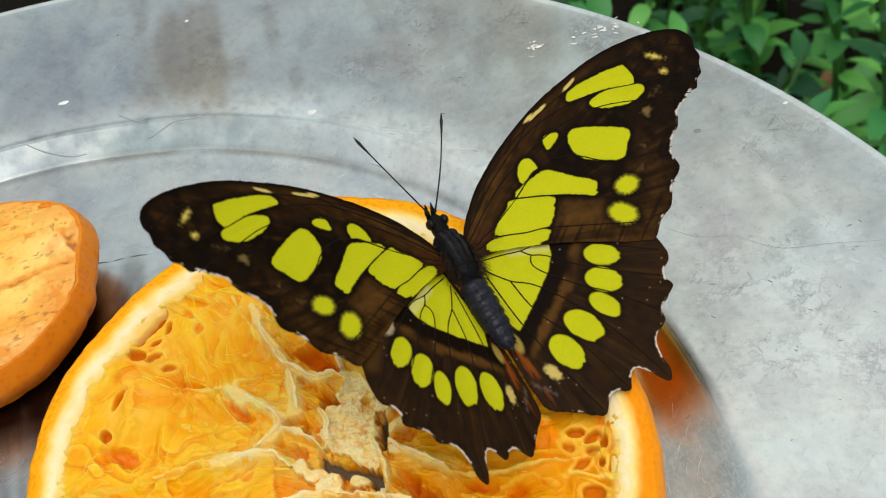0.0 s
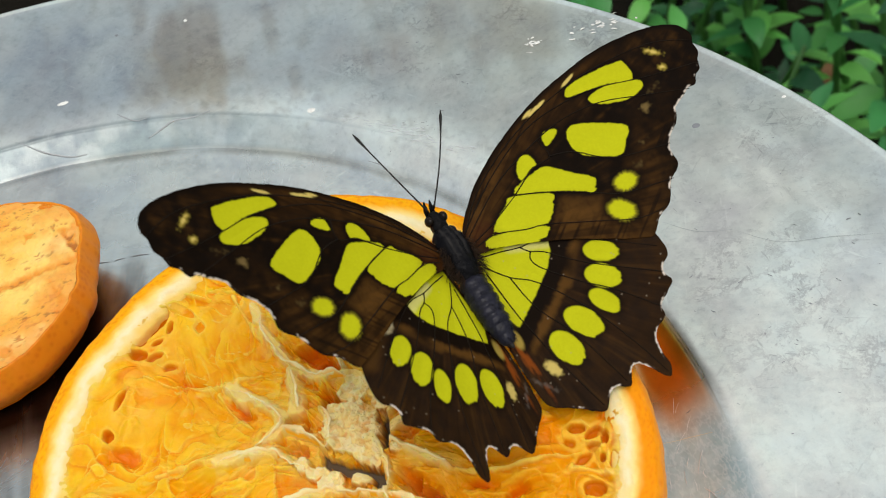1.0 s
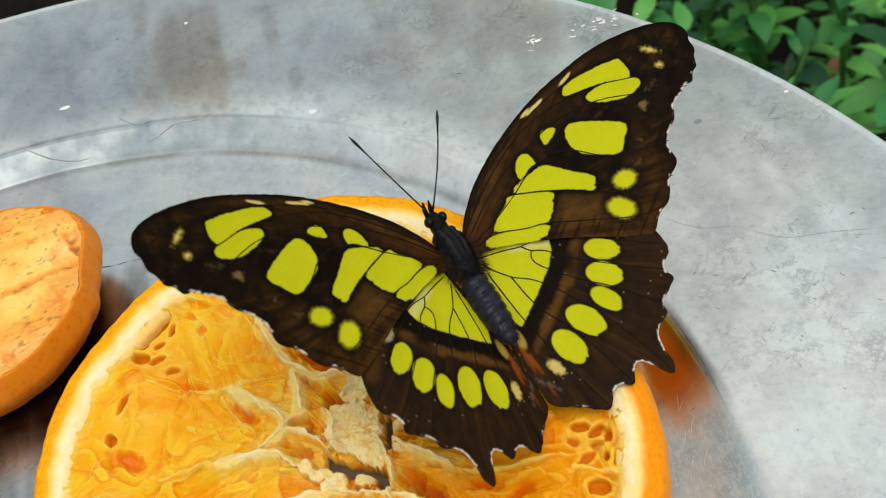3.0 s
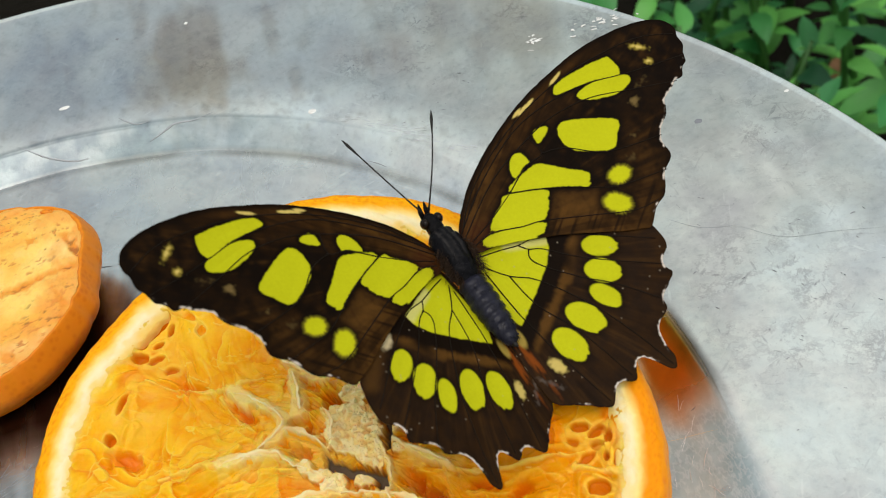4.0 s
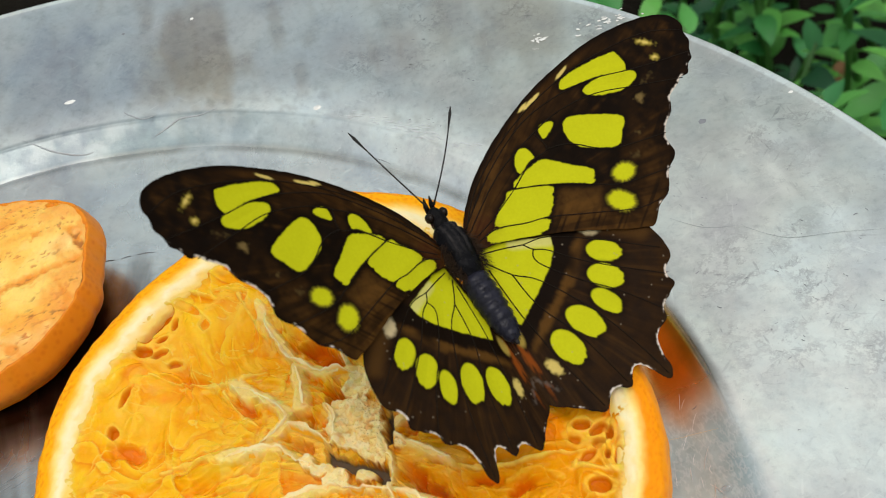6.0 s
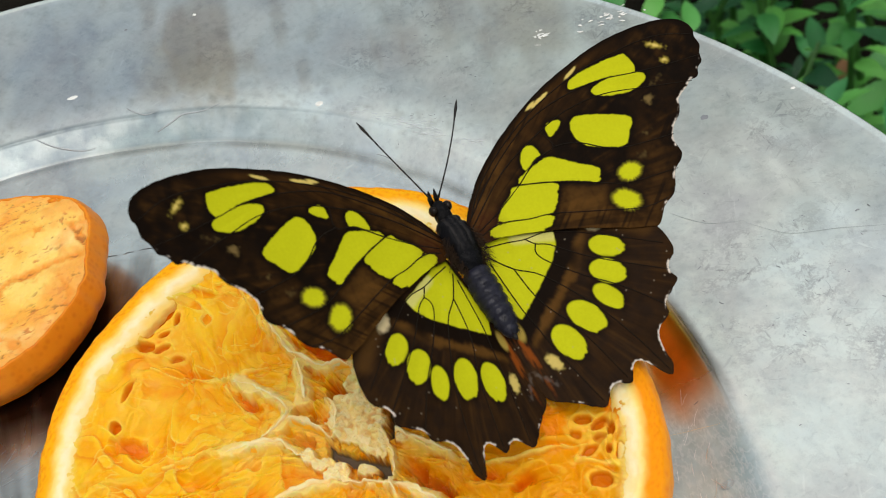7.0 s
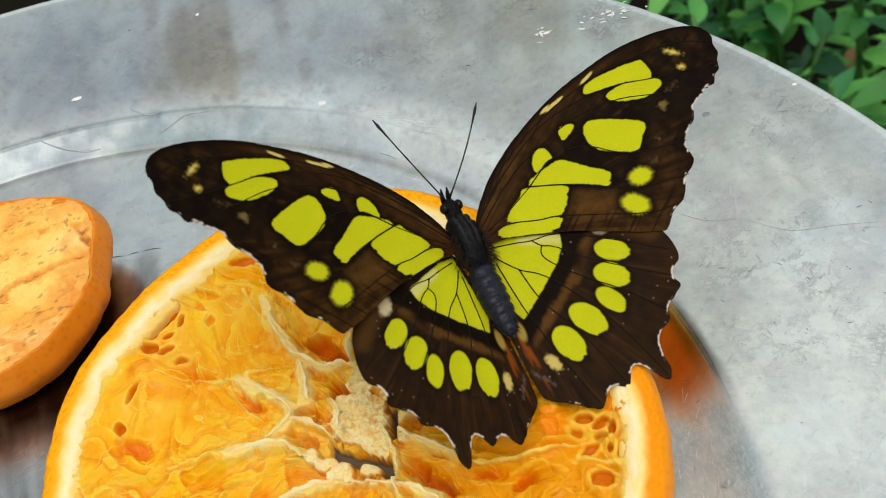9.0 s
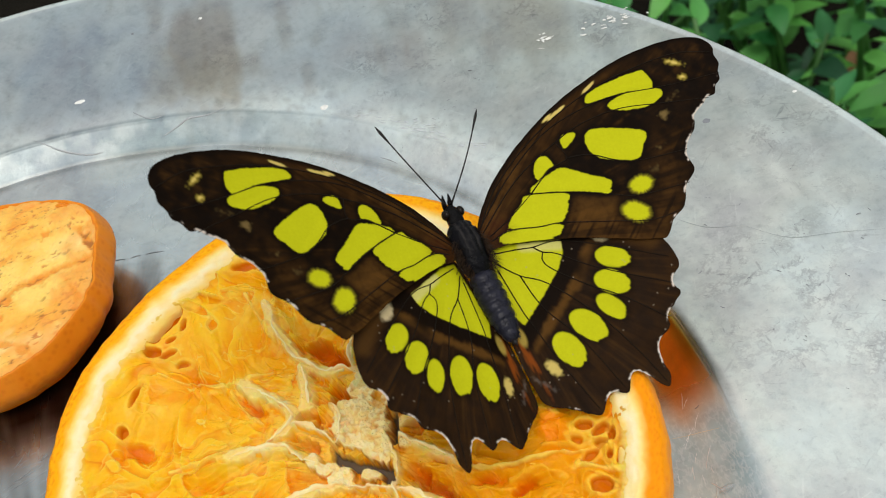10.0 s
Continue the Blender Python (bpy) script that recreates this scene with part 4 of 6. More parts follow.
def dried_half():
    top = new("dried_orange_half")
    top.matrix_basis = pose(-0.0732, 0.0119, 0.0020, 2.0, -2.0, -14.0)
    ax, ay = 20.7, 18.6
    n, nr = 420, 150
    a = np.linspace(0, 2 * math.pi, n, endpoint=False)[None]
    deg = (np.degrees(a) + 180) % 360 - 180
    wob = 1 + 0.14 * np.exp(-((deg - 47) / 23) ** 2) + 0.01 * np.exp(-((deg + 6) / 30) ** 2) - 0.05 * np.exp(-((deg - 92) / 20) ** 2)
    wob = wob + 0.012 * vnoise(np.cos(a) * 3.3, np.sin(a) * 3.3, 4) + 0.006 * vnoise(np.cos(a) * 14, np.sin(a) * 14, 6)
    t = np.linspace(0.0, 1.0, nr)[:, None]
    x, y = 0.98 * ax * wob * t * np.cos(a), 0.98 * ay * wob * t * np.sin(a)
    u, v = 0.86 * x + 0.5 * y, -0.5 * x + 0.86 * y
    rough = fbm(x / 2.2, y / 2.2, 306, 4)
    fold = fbm(u / 6, v / 2.2, 305, 4)
    nick = step(0.36, 0.6, fbm(u / 1.0, v / 0.42, 303, 3)) * step(-0.2, 0.2, fbm(x / 4, y / 4, 304, 3))
    z = 0.22 * fold + 0.30 * rough - 0.15 * nick + 0.22 * fbm(x / 0.7, y / 0.7, 316, 3) - 0.5 * t ** 8
    col = np.empty(x.shape + (3,))
    col[:] = (0.95, 0.59, 0.10)
    col = blend(col, (0.97, 0.73, 0.19), step(-0.2, 0.4, fbm(x / 7, y / 7, 307)))
    col = blend(col, (0.90, 0.42, 0.045), 0.75 * step(0.0, 0.5, -fold + 0.3 * rough))
    col = blend(col, (0.86, 0.36, 0.03), 0.6 * step(0.25, 0.6, fbm(x / 4 + 7, y / 4, 308)))
    col = blend(col, (0.98, 0.82, 0.36), 0.8 * step(0.05, 0.5, fbm(u / 9 + 4, v / 4, 321, 3)))
    fleck = step(0.30, 0.5, fbm(u / 0.9 + 3, v / 0.35, 323, 2)) * step(-0.1, 0.3, fbm(x / 3 + 8, y / 3, 324, 2))
    z = z - 0.10 * fleck
    col = blend(col, (0.60, 0.18, 0.02), 0.8 * fleck)
    col = blend(col, (0.88, 0.40, 0.07), 0.65 * step(0.72, 0.98, t + 0.25 * rough + 0.1 * fold) * np.ones(x.shape))
    col = blend(col, (0.34, 0.13, 0.02), 0.75 * nick)
    for line, wide, thin in CREASES:
        d = sd_line(x, y, catmull(line, closed=False, per=5)) + 1.2 * rough + 0.3 * fbm(x / 0.6, y / 0.6, 312, 2)
        k, core = step(wide * 2.2, wide * 0.4, d), step(thin + 0.12, thin * 0.4, d) * step(-0.05, 0.3, fbm(x / 1.4, y / 1.4, 311, 2))
        z = z - 0.18 * k - 0.18 * core
        col = blend(col, (0.84, 0.33, 0.02), 0.85 * k)
        col = blend(col, (0.36, 0.12, 0.015), 0.8 * core)
    col = blend(col, (0.88, 0.46, 0.10), 0.7 * step(0.95, 1.0, t + 0.03 * rough) * np.ones(x.shape))
    col = col * (0.98, 0.92, 0.82)
    mesh_from("cut_face", np.stack([x, y, z], -1).reshape(-1, 3) * MM, grid_faces(nr, n, True), M_DRY, top, col.reshape(-1, 3), label="dried pale orange cut face with brown creases")
    p = catmull(((0.93, -1.8), (0.968, -0.62), (0.988, -0.32), (1.004, -0.6), (1.032, -2.2), (1.05, -4.2), (1.0, -6.4), (0.92, -8.2), (0.80, -9.6), (0.02, -9.8)), closed=False, per=5)
    r = p[:, :1] * wob * (1 + 0.006 * vnoise(np.cos(a) * 14, np.sin(a) * 14 + p[:, :1] * 5, 9))
    z = p[:, 1:] + 0.15 * vnoise(np.cos(a) * 18, np.sin(a) * 18 + p[:, :1] * 9, 8) * step(-9, -6, p[:, 1:])
    mesh_from("peel", np.stack([ax * r * np.cos(a), ay * r * np.sin(a), z], -1).reshape(-1, 3) * MM, grid_faces(len(p), n, True), M_PEEL_OLD, top, label="old matt orange peel")
    # torn shreds left on the far edge
    for x, y, size, seed in ((11.0, 16.6, 0.8, 1), (12.2, 16.4, 0.6, 2)):
        bm = bmesh.new()
        bmesh.ops.create_icosphere(bm, subdivisions=3, radius=1.0)
        for q in bm.verts:
            lump = 1 + 0.35 * noise.noise(q.co * 1.7 + Vector((seed * 7.0, 0, 0)))
            q.co = Vector((x + q.co.x * size * lump, y + q.co.y * 0.6 * size * lump, -0.55 + q.co.z * 0.5 * size * lump)) * MM
        part("shred", bm, M_PEEL_OLD, top)
    tagged(top, "older dried orange half with pale cracked flesh", "orange")
    return top


orange_half()
dried_half()

# ---- the butterfly ----
FORE_EDGE = ((0.8, 3.6), (3.6, 7.1), (6.6, 9.6), (11, 12.2), (16.5, 14.6), (21.5, 15.9), (26, 16.7), (30.2, 16.8), (34, 16.3), (36.6, 15.4),
             (38, 14.2), (38.4, 12.8), (38.08, 11.9), (38.1, 10.6), (37.5, 9.75), (37.1, 8.6), (36.2, 8.0), (35.6, 7.1), (34.5, 7.1), (33.6, 6.5), (32, 5.7), (31, 4.0), (29.4, 2.8), (28.5, 1.2),
             (28.4, -0.8), (26.6, -2.1), (25.6, -3.7), (24.6, -4.7), (23, -5.4), (21.4, -7.0), (20.2, -6.7), (17.8, -5.6), (14, -3.6), (10.5, -1.9),
             (5, 0.2), (1.2, 1.2))
HIND_EDGE = ((1.5, 1.5), (6, 2.2), (11.7, 0.8), (17, -1.8), (20.3, -5.2), (21.4, -8.6), (21.2, -10.8), (19.9, -11.8), (19.5, -12.7), (19.8, -13.8),
             (18.6, -14.7), (17.1, -15.6), (16.6, -17), (15, -17.8), (14.2, -18.8), (13.9, -20.6), (13.9, -22.2), (13.2, -23.2), (12.4, -22.5),
             (11.6, -21), (10.7, -20), (9.8, -20.1), (8.6, -21.7), (7.2, -21), (6.1, -21.2), (4.7, -22.6), (3.4, -22), (2.4, -21.1), (1.2, -20.2),
             (-0.7, -18.8), (-1.15, -16), (-1.15, -12.5), (-0.9, -9.5), (0, -5), (0.6, -1))
YELLOW, PALE = (0.57, 0.585, 0.010), (0.72, 0.56, 0.16)
BLACK, BROWN, TAN = (0.0062, 0.0034, 0.0018), (0.046, 0.0195, 0.0042), (0.125, 0.057, 0.012)
FORE_VEINS = (((1, 3.6), (7, 8.2), (14, 11.8), (20.5, 12.7), (25, 12.3), (29, 11.2), (33, 10.2), (37.4, 9.4)), ((1.2, 3), (8, 7.6), (14.6, 10), (19, 10.9), (24, 10.6), (29, 8.9), (34.6, 6.9)),
              ((9, 5.2), (12.5, 7.1), (15.1, 7.5), (14.7, 10)), ((15.1, 7.5), (18, 6.6), (22, 3.6), (28.9, 2.0)), ((9, 5.2), (12, 4.0), (15.2, 2.4), (18, 0.7), (21, -0.85), (27.0, -2.0)),
              ((2, 2.4), (5, 3.4), (9, 5.2)), ((2, 1.8), (4.6, 2.1), (8.1, 0.9), (10.8, 0.2), (16, -2.2), (21, -4.4), (24.8, -4.6)), ((1.6, 4.0), (5, 7.6), (11, 11.2), (18, 13.7), (25, 14.8), (33, 14.4), (37.8, 12.4)))
HIND_VEINS = (((2, 0.5), (4.5, -0.2), (6.6, -0.9), (9.6, -1.5), (14, -4.3), (20.6, -9.4)), ((6.6, -0.9), (7.4, -2.0), (8.9, -3.0), (12.3, -6.6), (19.4, -12.4)),
              ((7.4, -2.0), (6.9, -3.0), (7.6, -4.6), (10.4, -8.1), (13.6, -11.4), (16.9, -15.8)), ((1.6, -0.6), (3.6, -3.4), (6.2, -5.8), (9.8, -12), (12, -18), (13.2, -22.6)),
              ((3.6, -3.4), (4.0, -6.8), (4.8, -9.5), (6.6, -13.4), (8.5, -21)), ((1.5, -1.5), (1.9, -7.5), (2.3, -10), (3.1, -15), (4.7, -22)))


def burst(x, y, cx, cy, seed):
    """Ragged rays round a spot."""
    w = np.arctan2(y - cy, x - cx)
    return vnoise(np.cos(w) * 9, np.sin(w) * 9, seed) * step(0.2, 1.0, np.hypot(x - cx, y - cy))


def fore_colour(x, y, edge, notch):
    n1, n2 = fbm(x / 1.1, y / 1.1, 401, 3), vnoise(x * 3.0, y * 3.0, 405)
    col = np.empty(x.shape + (3,))
    col[:] = BLACK
    rim = step(6.5, 1.0, -edge) * step(33.5, 22.0, x - y * 0.2 + 4)
    col = blend(col, BROWN, np.clip(0.75 * rim + 0.35 * step(-0.5, 0.8, n1), 0, 1))
    col = blend(col, TAN, 0.42 * rim * step(14, 2, y) * step(-0.8, 0.8, n1))
    far, way = np.hypot(x - 1, y - 2.5), np.arctan2(y - 2.5, x - 1)
    fine = fbm(way * 42, far / 9, 431, 4)
    fray = vnoise(way * 70, far / 1.2, 433)
    col = blend(col, TAN, 0.25 * step(0.0, 0.7, fine) * step(10, 24, far) * step(-0.8, 0.6, n1) * step(0.2, 1.4, -edge))
    col = blend(col, BLACK, 0.5 * step(0.05, -0.45, fine))
    # brown rays from the root and a tan patch inside the outer row of dots
    ray = step(0.75, 0.1, sd_line(x, y, ((2, 3.6), (8, 8.6), (12.5, 11))))
    col = blend(col, TAN, 0.32 * ray * step(-0.7, 0.7, n1))
    col = blend(col, TAN, 0.58 * step(2.8, 0.2, sd_line(x, y, ((13.6, 0.6), (16.4, -0.6)))) * step(-1.2, 0.6, n1))
    for cx, cy, k in ((28.5, 7.3, 0.7), (26.2, 3.8, 0.4), (30.8, 9.0, 0.3), (24.2, 1.6, 0.25)):
        smudge = step(0.65, 0.0, np.hypot((x - cx) * 0.7, y - cy) + 0.5 * n1 + 0.3 * n2)
        col = blend(col, (0.34, 0.23, 0.08), 0.7 * k * smudge)
    # faint streaks across the margin between the veins
    streak = step(0.2, 0.7, vnoise((x * 0.78 + y * 0.62) * 0.25, (x * 0.62 - y * 0.78) * 3.2, 411)) * step(4.0, 1.2, -edge)
    col = blend(col, BLACK, 0.7 * streak)
    col = blend(col, BLACK, 0.9 * step(0.9, 0.2, -edge) * (y > x * 0.30 + 3.0))
    patches = (((20.8, 13.5), (21.8, 14.2), (24.6, 14.35), (28.1, 14.1), (29.1, 13.6), (29.0, 11.5), (26.6, 12.2), (24.1, 12.7), (21.1, 13.05)),
               ((23.0, 11.5), (24.5, 12.0), (26.9, 11.8), (29.4, 10.9), (29.7, 10.1), (28.4, 9.5), (26.4, 9.6), (24.0, 10.5)),
               ((18.8, 9.4), (20.0, 9.4), (22.7, 8.2), (25.0, 6.7), (25.2, 5.9), (24.1, 4.8), (22.8, 3.7), (19.6, 5.3), (18.4, 6.6), (18.2, 8.2)),
               ((15.5, 9.9), (16.1, 10.4), (17.4, 10.0), (15.6, 8.9)), ((10.9, 8.0), (11.9, 9.0), (12.8, 8.8), (13.1, 7.5), (12.3, 7.35), (10.7, 6.6)),
               ((9.2, 5.5), (11.3, 6.3), (13.7, 6.6), (15.0, 5.7), (16.4, 4.4), (18.4, 2.7), (18.3, 1.9), (17.4, 1.3), (15.2, 2.7), (12.1, 4.2)),
               ((4.8, 2.5), (7.4, 4.5), (8.6, 5.1), (12.7, 3.4), (12.7, 2.5), (10.8, 0.45), (8.1, 1.2)), ((3.2, 1.1), (4.3, 1.95), (10.4, 0.15), (9.3, -0.95), (7.0, -0.4)))
    near = [sd_polygon(x, y, catmull(poly, per=4)) - 0.12 + 0.05 * n2 + 0.10 * fray * (0.3 + (way < 0.0)) for poly in patches]
    for d in near:
        col = blend(col, BLACK, 0.9 * step(0.9, 0.1, d))
    for d in near:
        col = blend(col, YELLOW, step(0.06, -0.06, d))
    for cx, cy, rx, ry, turn in ((21.7, 0.4, 1.35, 1.0, 0), (19.5, -2.5, 1.6, 1.15, -42)):
        d = sd_oval(x, y, cx, cy, rx, ry, turn) + 0.04 * vnoise(x * 1.6, y * 1.6, 406) + 0.12 * burst(x, y, cx, cy, 408)
        col = blend(col, BLACK, 0.8 * step(1.1, 0.2, d))
        col = blend(col, (0.30, 0.26, 0.02), 0.65 * step(0.42, 0.0, d))
        col = blend(col, YELLOW, step(0.14, -0.16, d))
    for cx, cy, rx, ry, turn in ((33.0, 13.2, 0.75, 0.26, -38), (33.1, 10.9, 0.45, 0.28, -50)):
        col = blend(col, (0.55, 0.42, 0.07), 0.8 * step(0.3, -0.2, sd_oval(x, y, cx, cy, rx, ry, turn) + 0.2 * n2))
        col = blend(col, PALE, 0.9 * step(0.0, -0.3, sd_oval(x, y, cx, cy, rx, ry, turn) + 0.2 * n2))
    for cx, cy, ln in ((15.3, 13.5, 0.8), (16.3, 13.55, 1.0), (17.3, 13.8, 0.8), (21.8, 14.95, 1.1)):
        col = blend(col, PALE, 0.95 * step(0.06, -0.05, sd_oval(x, y, cx, cy, ln, 0.19, 22) + 0.03 * n2))
    col = blend(col, (0.09, 0.022, 0.008), 0.25 * step(3.4, 0.3, np.hypot(x - 3.0, y - 2.9) + n1))
    pale_edge = step(0.25, 0.08, -edge + 0.12 * n2) * step(-0.08, -0.34, notch + 0.16 * n1 + 0.12 * n2) * (y < 9.5) * (x > 21)
    return blend(col, (0.80, 0.70, 0.62), 0.95 * pale_edge)


def hind_colour(x, y, edge, notch):
    n1, n2 = fbm(x / 1.2, y / 1.2, 451, 3), vnoise(x * 3.2, y * 3.2, 455)
    col = np.empty(x.shape + (3,))
    col[:] = (0.019, 0.0100, 0.0052)
    col = blend(col, BROWN, 0.45 * step(-0.6, 0.8, n1))
    far, way = np.hypot(x - 1, y - 1), np.arctan2(y - 1, x - 1)
    fine = fbm(way * 36, far / 8, 432, 4)
    col = blend(col, TAN, 0.20 * step(0.05, 0.7, fine) * step(8, 16, far))
    col = blend(col, BLACK, 0.35 * step(0.0, -0.5, fine))
    band = ((14.5, -2.6), (12.1, -4.4), (9.8, -6.8), (7.0, -8.6), (3.9, -10.4), (1.3, -12.2))
    col = blend(col, BLACK, 0.9 * step(2.6, 1.2, sd_line(x, y, ((12.5, -1.2), (10.4, -4.2), (7.6, -6.6), (4.4, -8.8), (1.6, -10.6)))))
    col = blend(col, TAN, 0.8 * step(1.0, 0.1, sd_line(x, y, band) + 0.35 * n1 + 0.2 * fine) * step(-1.2, 0.4, vnoise(x / 1.7, y / 1.7, 459)))
    col = blend(col, TAN, 0.45 * step(1.6, 0.2, sd_line(x, y, ((15.5, -2.8), (19.6, -6.6)))))
    d = sd_polygon(x, y, ((1.6, 1.0), (4.0, 0.7), (9.9, -1.7), (9.4, -3.1), (8.1, -4.6), (6.2, -5.9), (4.6, -7.0), (3.0, -8.0), (1.4, -9.0), (0.6, -7.2), (1.0, -3.0))) - 0.1 + 0.05 * n2
    col = blend(col, YELLOW, step(0.1, -0.1, d))
    col = blend(col, (0.70, 0.66, 0.24), 0.75 * step(0.1, -0.1, d) * step(1.0, 0.3, sd_line(x, y, ((5.5, -0.2), (9.6, -2.0))) + 0.2 * n1))
    for cx, cy, rx, ry, turn in ((14.6, -6.35, 2.1, 1.30, -38), (13.15, -9.05, 2.2, 1.45, -43), (11.65, -11.65, 2.05, 1.15, -62), (8.15, -12.45, 2.5, 1.55, -61), (4.75, -14.05, 2.4, 1.55, -75)):
        d = sd_oval(x, y, cx, cy, rx, ry, turn) + 0.03 * vnoise(x * 1.6, y * 1.6, 407) + 0.13 * vnoise(way * 55, far / 1.5, 434) * step(-0.6, 0.6, ((x - cx) * (cx - 1) + (y - cy) * (cy - 1)) / math.hypot(cx - 1, cy - 1))
        col = blend(col, BLACK, 0.6 * step(0.7, 0.0, d))
        col = blend(col, YELLOW, step(0.09, -0.08, d))
    col = blend(col, PALE, 0.9 * step(0.2, -0.2, sd_oval(x, y, 2.1, -15.3, 1.15, 0.6, -70) + 0.12 * n2))
    col = blend(col, (0.70, 0.58, 0.34), 0.85 * step(0.3, -0.25, sd_oval(x, y, 14.4, -3.0, 1.25, 0.75, -45) + 0.1 * n2))
    col = blend(col, (0.55, 0.48, 0.42), 0.12 * step(0.2, -0.2, sd_oval(x, y, 0.35, -16.7, 1.2, 0.22, -55) + 0.2 * n2))
    col = blend(col, (0.30, 0.070, 0.008), 0.7 * step(0.3, -0.3, sd_oval(x, y, 0.0, -13.0, 2.4, 0.26, -85) + 0.3 * n1 + 0.3 * vnoise(x * 4, y * 0.7, 457)))
    col = blend(col, (0.55, 0.40, 0.08), 0.7 * step(0.2, -0.15, sd_oval(x, y, 0.3, -10.2, 1.2, 0.5, 90)))
    # glints of single scales, painted as tiny pale specks
    f1, _, pick, _, _, _ = cells(x / 1.3, y / 1.3, 497)
    col = blend(col, (0.40, 0.33, 0.25), 0.6 * step(0.10, 0.03, f1) * (pick > 0.85))
    pale_edge = step(0.25, 0.08, -edge + 0.12 * n2) * step(-0.12, -0.4, notch + 0.18 * n1 + 0.12 * n2) * (x > 0.8) * (y < -6)
    return blend(col, (0.80, 0.70, 0.62), 0.95 * pale_edge)


def wing_relief(x, y, edge, veins):
    d = np.full(x.shape, 1e9)
    for v in veins:
        d = np.minimum(d, sd_line(x, y, v))
    return 0.05 * np.cos(np.clip(d / 1.6, 0, 1) * math.pi) * step(0.0, 3.0, -edge) + 0.10 * fbm(x / 7, y / 7, 471, 2) * step(0.0, 2.0, -edge)


def build_wing(name, outline, colour, veins, step_mm, lift):
    edge = catmull(outline, per=7)
    edge = edge + np.stack([0.05 * vnoise(edge[:, 0] * 2.2, edge[:, 1] * 2.2, 481), 0.05 * vnoise(edge[:, 0] * 2.2, edge[:, 1] * 2.2, 482)], -1)
    span = range(-16, 17)
    soft = sum(np.roll(edge, k, 0) for k in span) / len(span)
    lo, hi = edge.min(0), edge.max(0)
    gx, gy = np.meshgrid(np.arange(lo[0], hi[0], step_mm), np.arange(lo[1], hi[1], step_mm * 0.87))
    gx = gx + (np.arange(gx.shape[0]) % 2)[:, None] * step_mm * 0.5
    gx, gy = gx.ravel(), gy.ravel()
    ins = sd_polygon(gx, gy, edge) < -step_mm * 0.5
    pts = np.concatenate([edge, np.stack([gx[ins], gy[ins]], -1)])
    ring = [(i, (i + 1) % len(edge)) for i in range(len(edge))]
    v2, _, faces, _, _, _ = geometry.delaunay_2d_cdt([Vector(p) for p in pts], ring, [], 1, 1e-6)
    v2 = np.array([tuple(v) for v in v2])
    x, y = v2[:, 0], v2[:, 1]
    d = np.minimum(sd_polygon(x, y, edge), 0)
    z = wing_relief(x, y, d, veins) + lift
    return dict(name=name, x=x, y=y, z=z, faces=[tuple(f) for f in faces], colour=colour(x, y, d, sd_polygon(x, y, soft)), veins=veins, lift=lift, edge=edge)


def place_wing(data, side, parent, label):
    x, faces = data["x"] * side, data["faces"]
    if side < 0:
        faces = [f[::-1] for f in faces]
    ob = mesh_from(data["name"], np.stack([x, data["y"], data["z"]], -1) * MM, faces, M_WING, parent, data["colour"], label=label)
    solid = ob.modifiers.new("thickness", "SOLIDIFY")
    solid.thickness, solid.offset = 0.00006, -1.0
    for line in data["veins"]:
        p = catmull(line, closed=False, per=4)
        e = sd_polygon(p[:, 0], p[:, 1], data["edge"])
        z = wing_relief(p[:, 0], p[:, 1], np.minimum(e, 0), data["veins"]) + data["lift"] + 0.02
        v, f = tube(np.stack([p[:, 0] * side, p[:, 1], z], -1), np.linspace(0.085, 0.05, len(p)), 5)
        mesh_from("vein", v * MM, f, M_VEIN, ob)
    return ob


def spindle(profile, sides=24, sx=1.0, sz=1.0, bumps=0.0, seed=1):
    """A rounded body along y: rows of y, radius, height."""
    p = catmull(profile, closed=False, per=6)
    a = np.linspace(0, 2 * math.pi, sides, endpoint=False)[None]
    r = np.maximum(p[:, 1:2], 0.01) * (1 + bumps * vnoise(np.cos(a) * 4 + p[:, :1] * 2.5, np.sin(a) * 4, seed))
    v = np.stack([sx * r * np.cos(a), p[:, :1] + 0 * a, p[:, 2:3] + sz * r * np.sin(a)], -1).reshape(-1, 3)
    return v, [tuple(f) for f in grid_faces(len(p), sides, True)]


def hairs(rng, count, base, length, spread):
    """Short thin hairs: base gives a point and an outward way."""
    chunks = []
    for _ in range(count):
        p, way = base(rng)
        way = way + spread * rng.normal(size=3)
        way /= np.linalg.norm(way)
        ln = length * rng.uniform(0.5, 1.2)
        mid = p + way * ln * 0.5
        tip = p + way * ln + np.array([0, -0.25, -0.05]) * ln
        chunks.append(tube([p, mid, tip], (0.035, 0.025, 0.006), 3))
    return join(chunks)


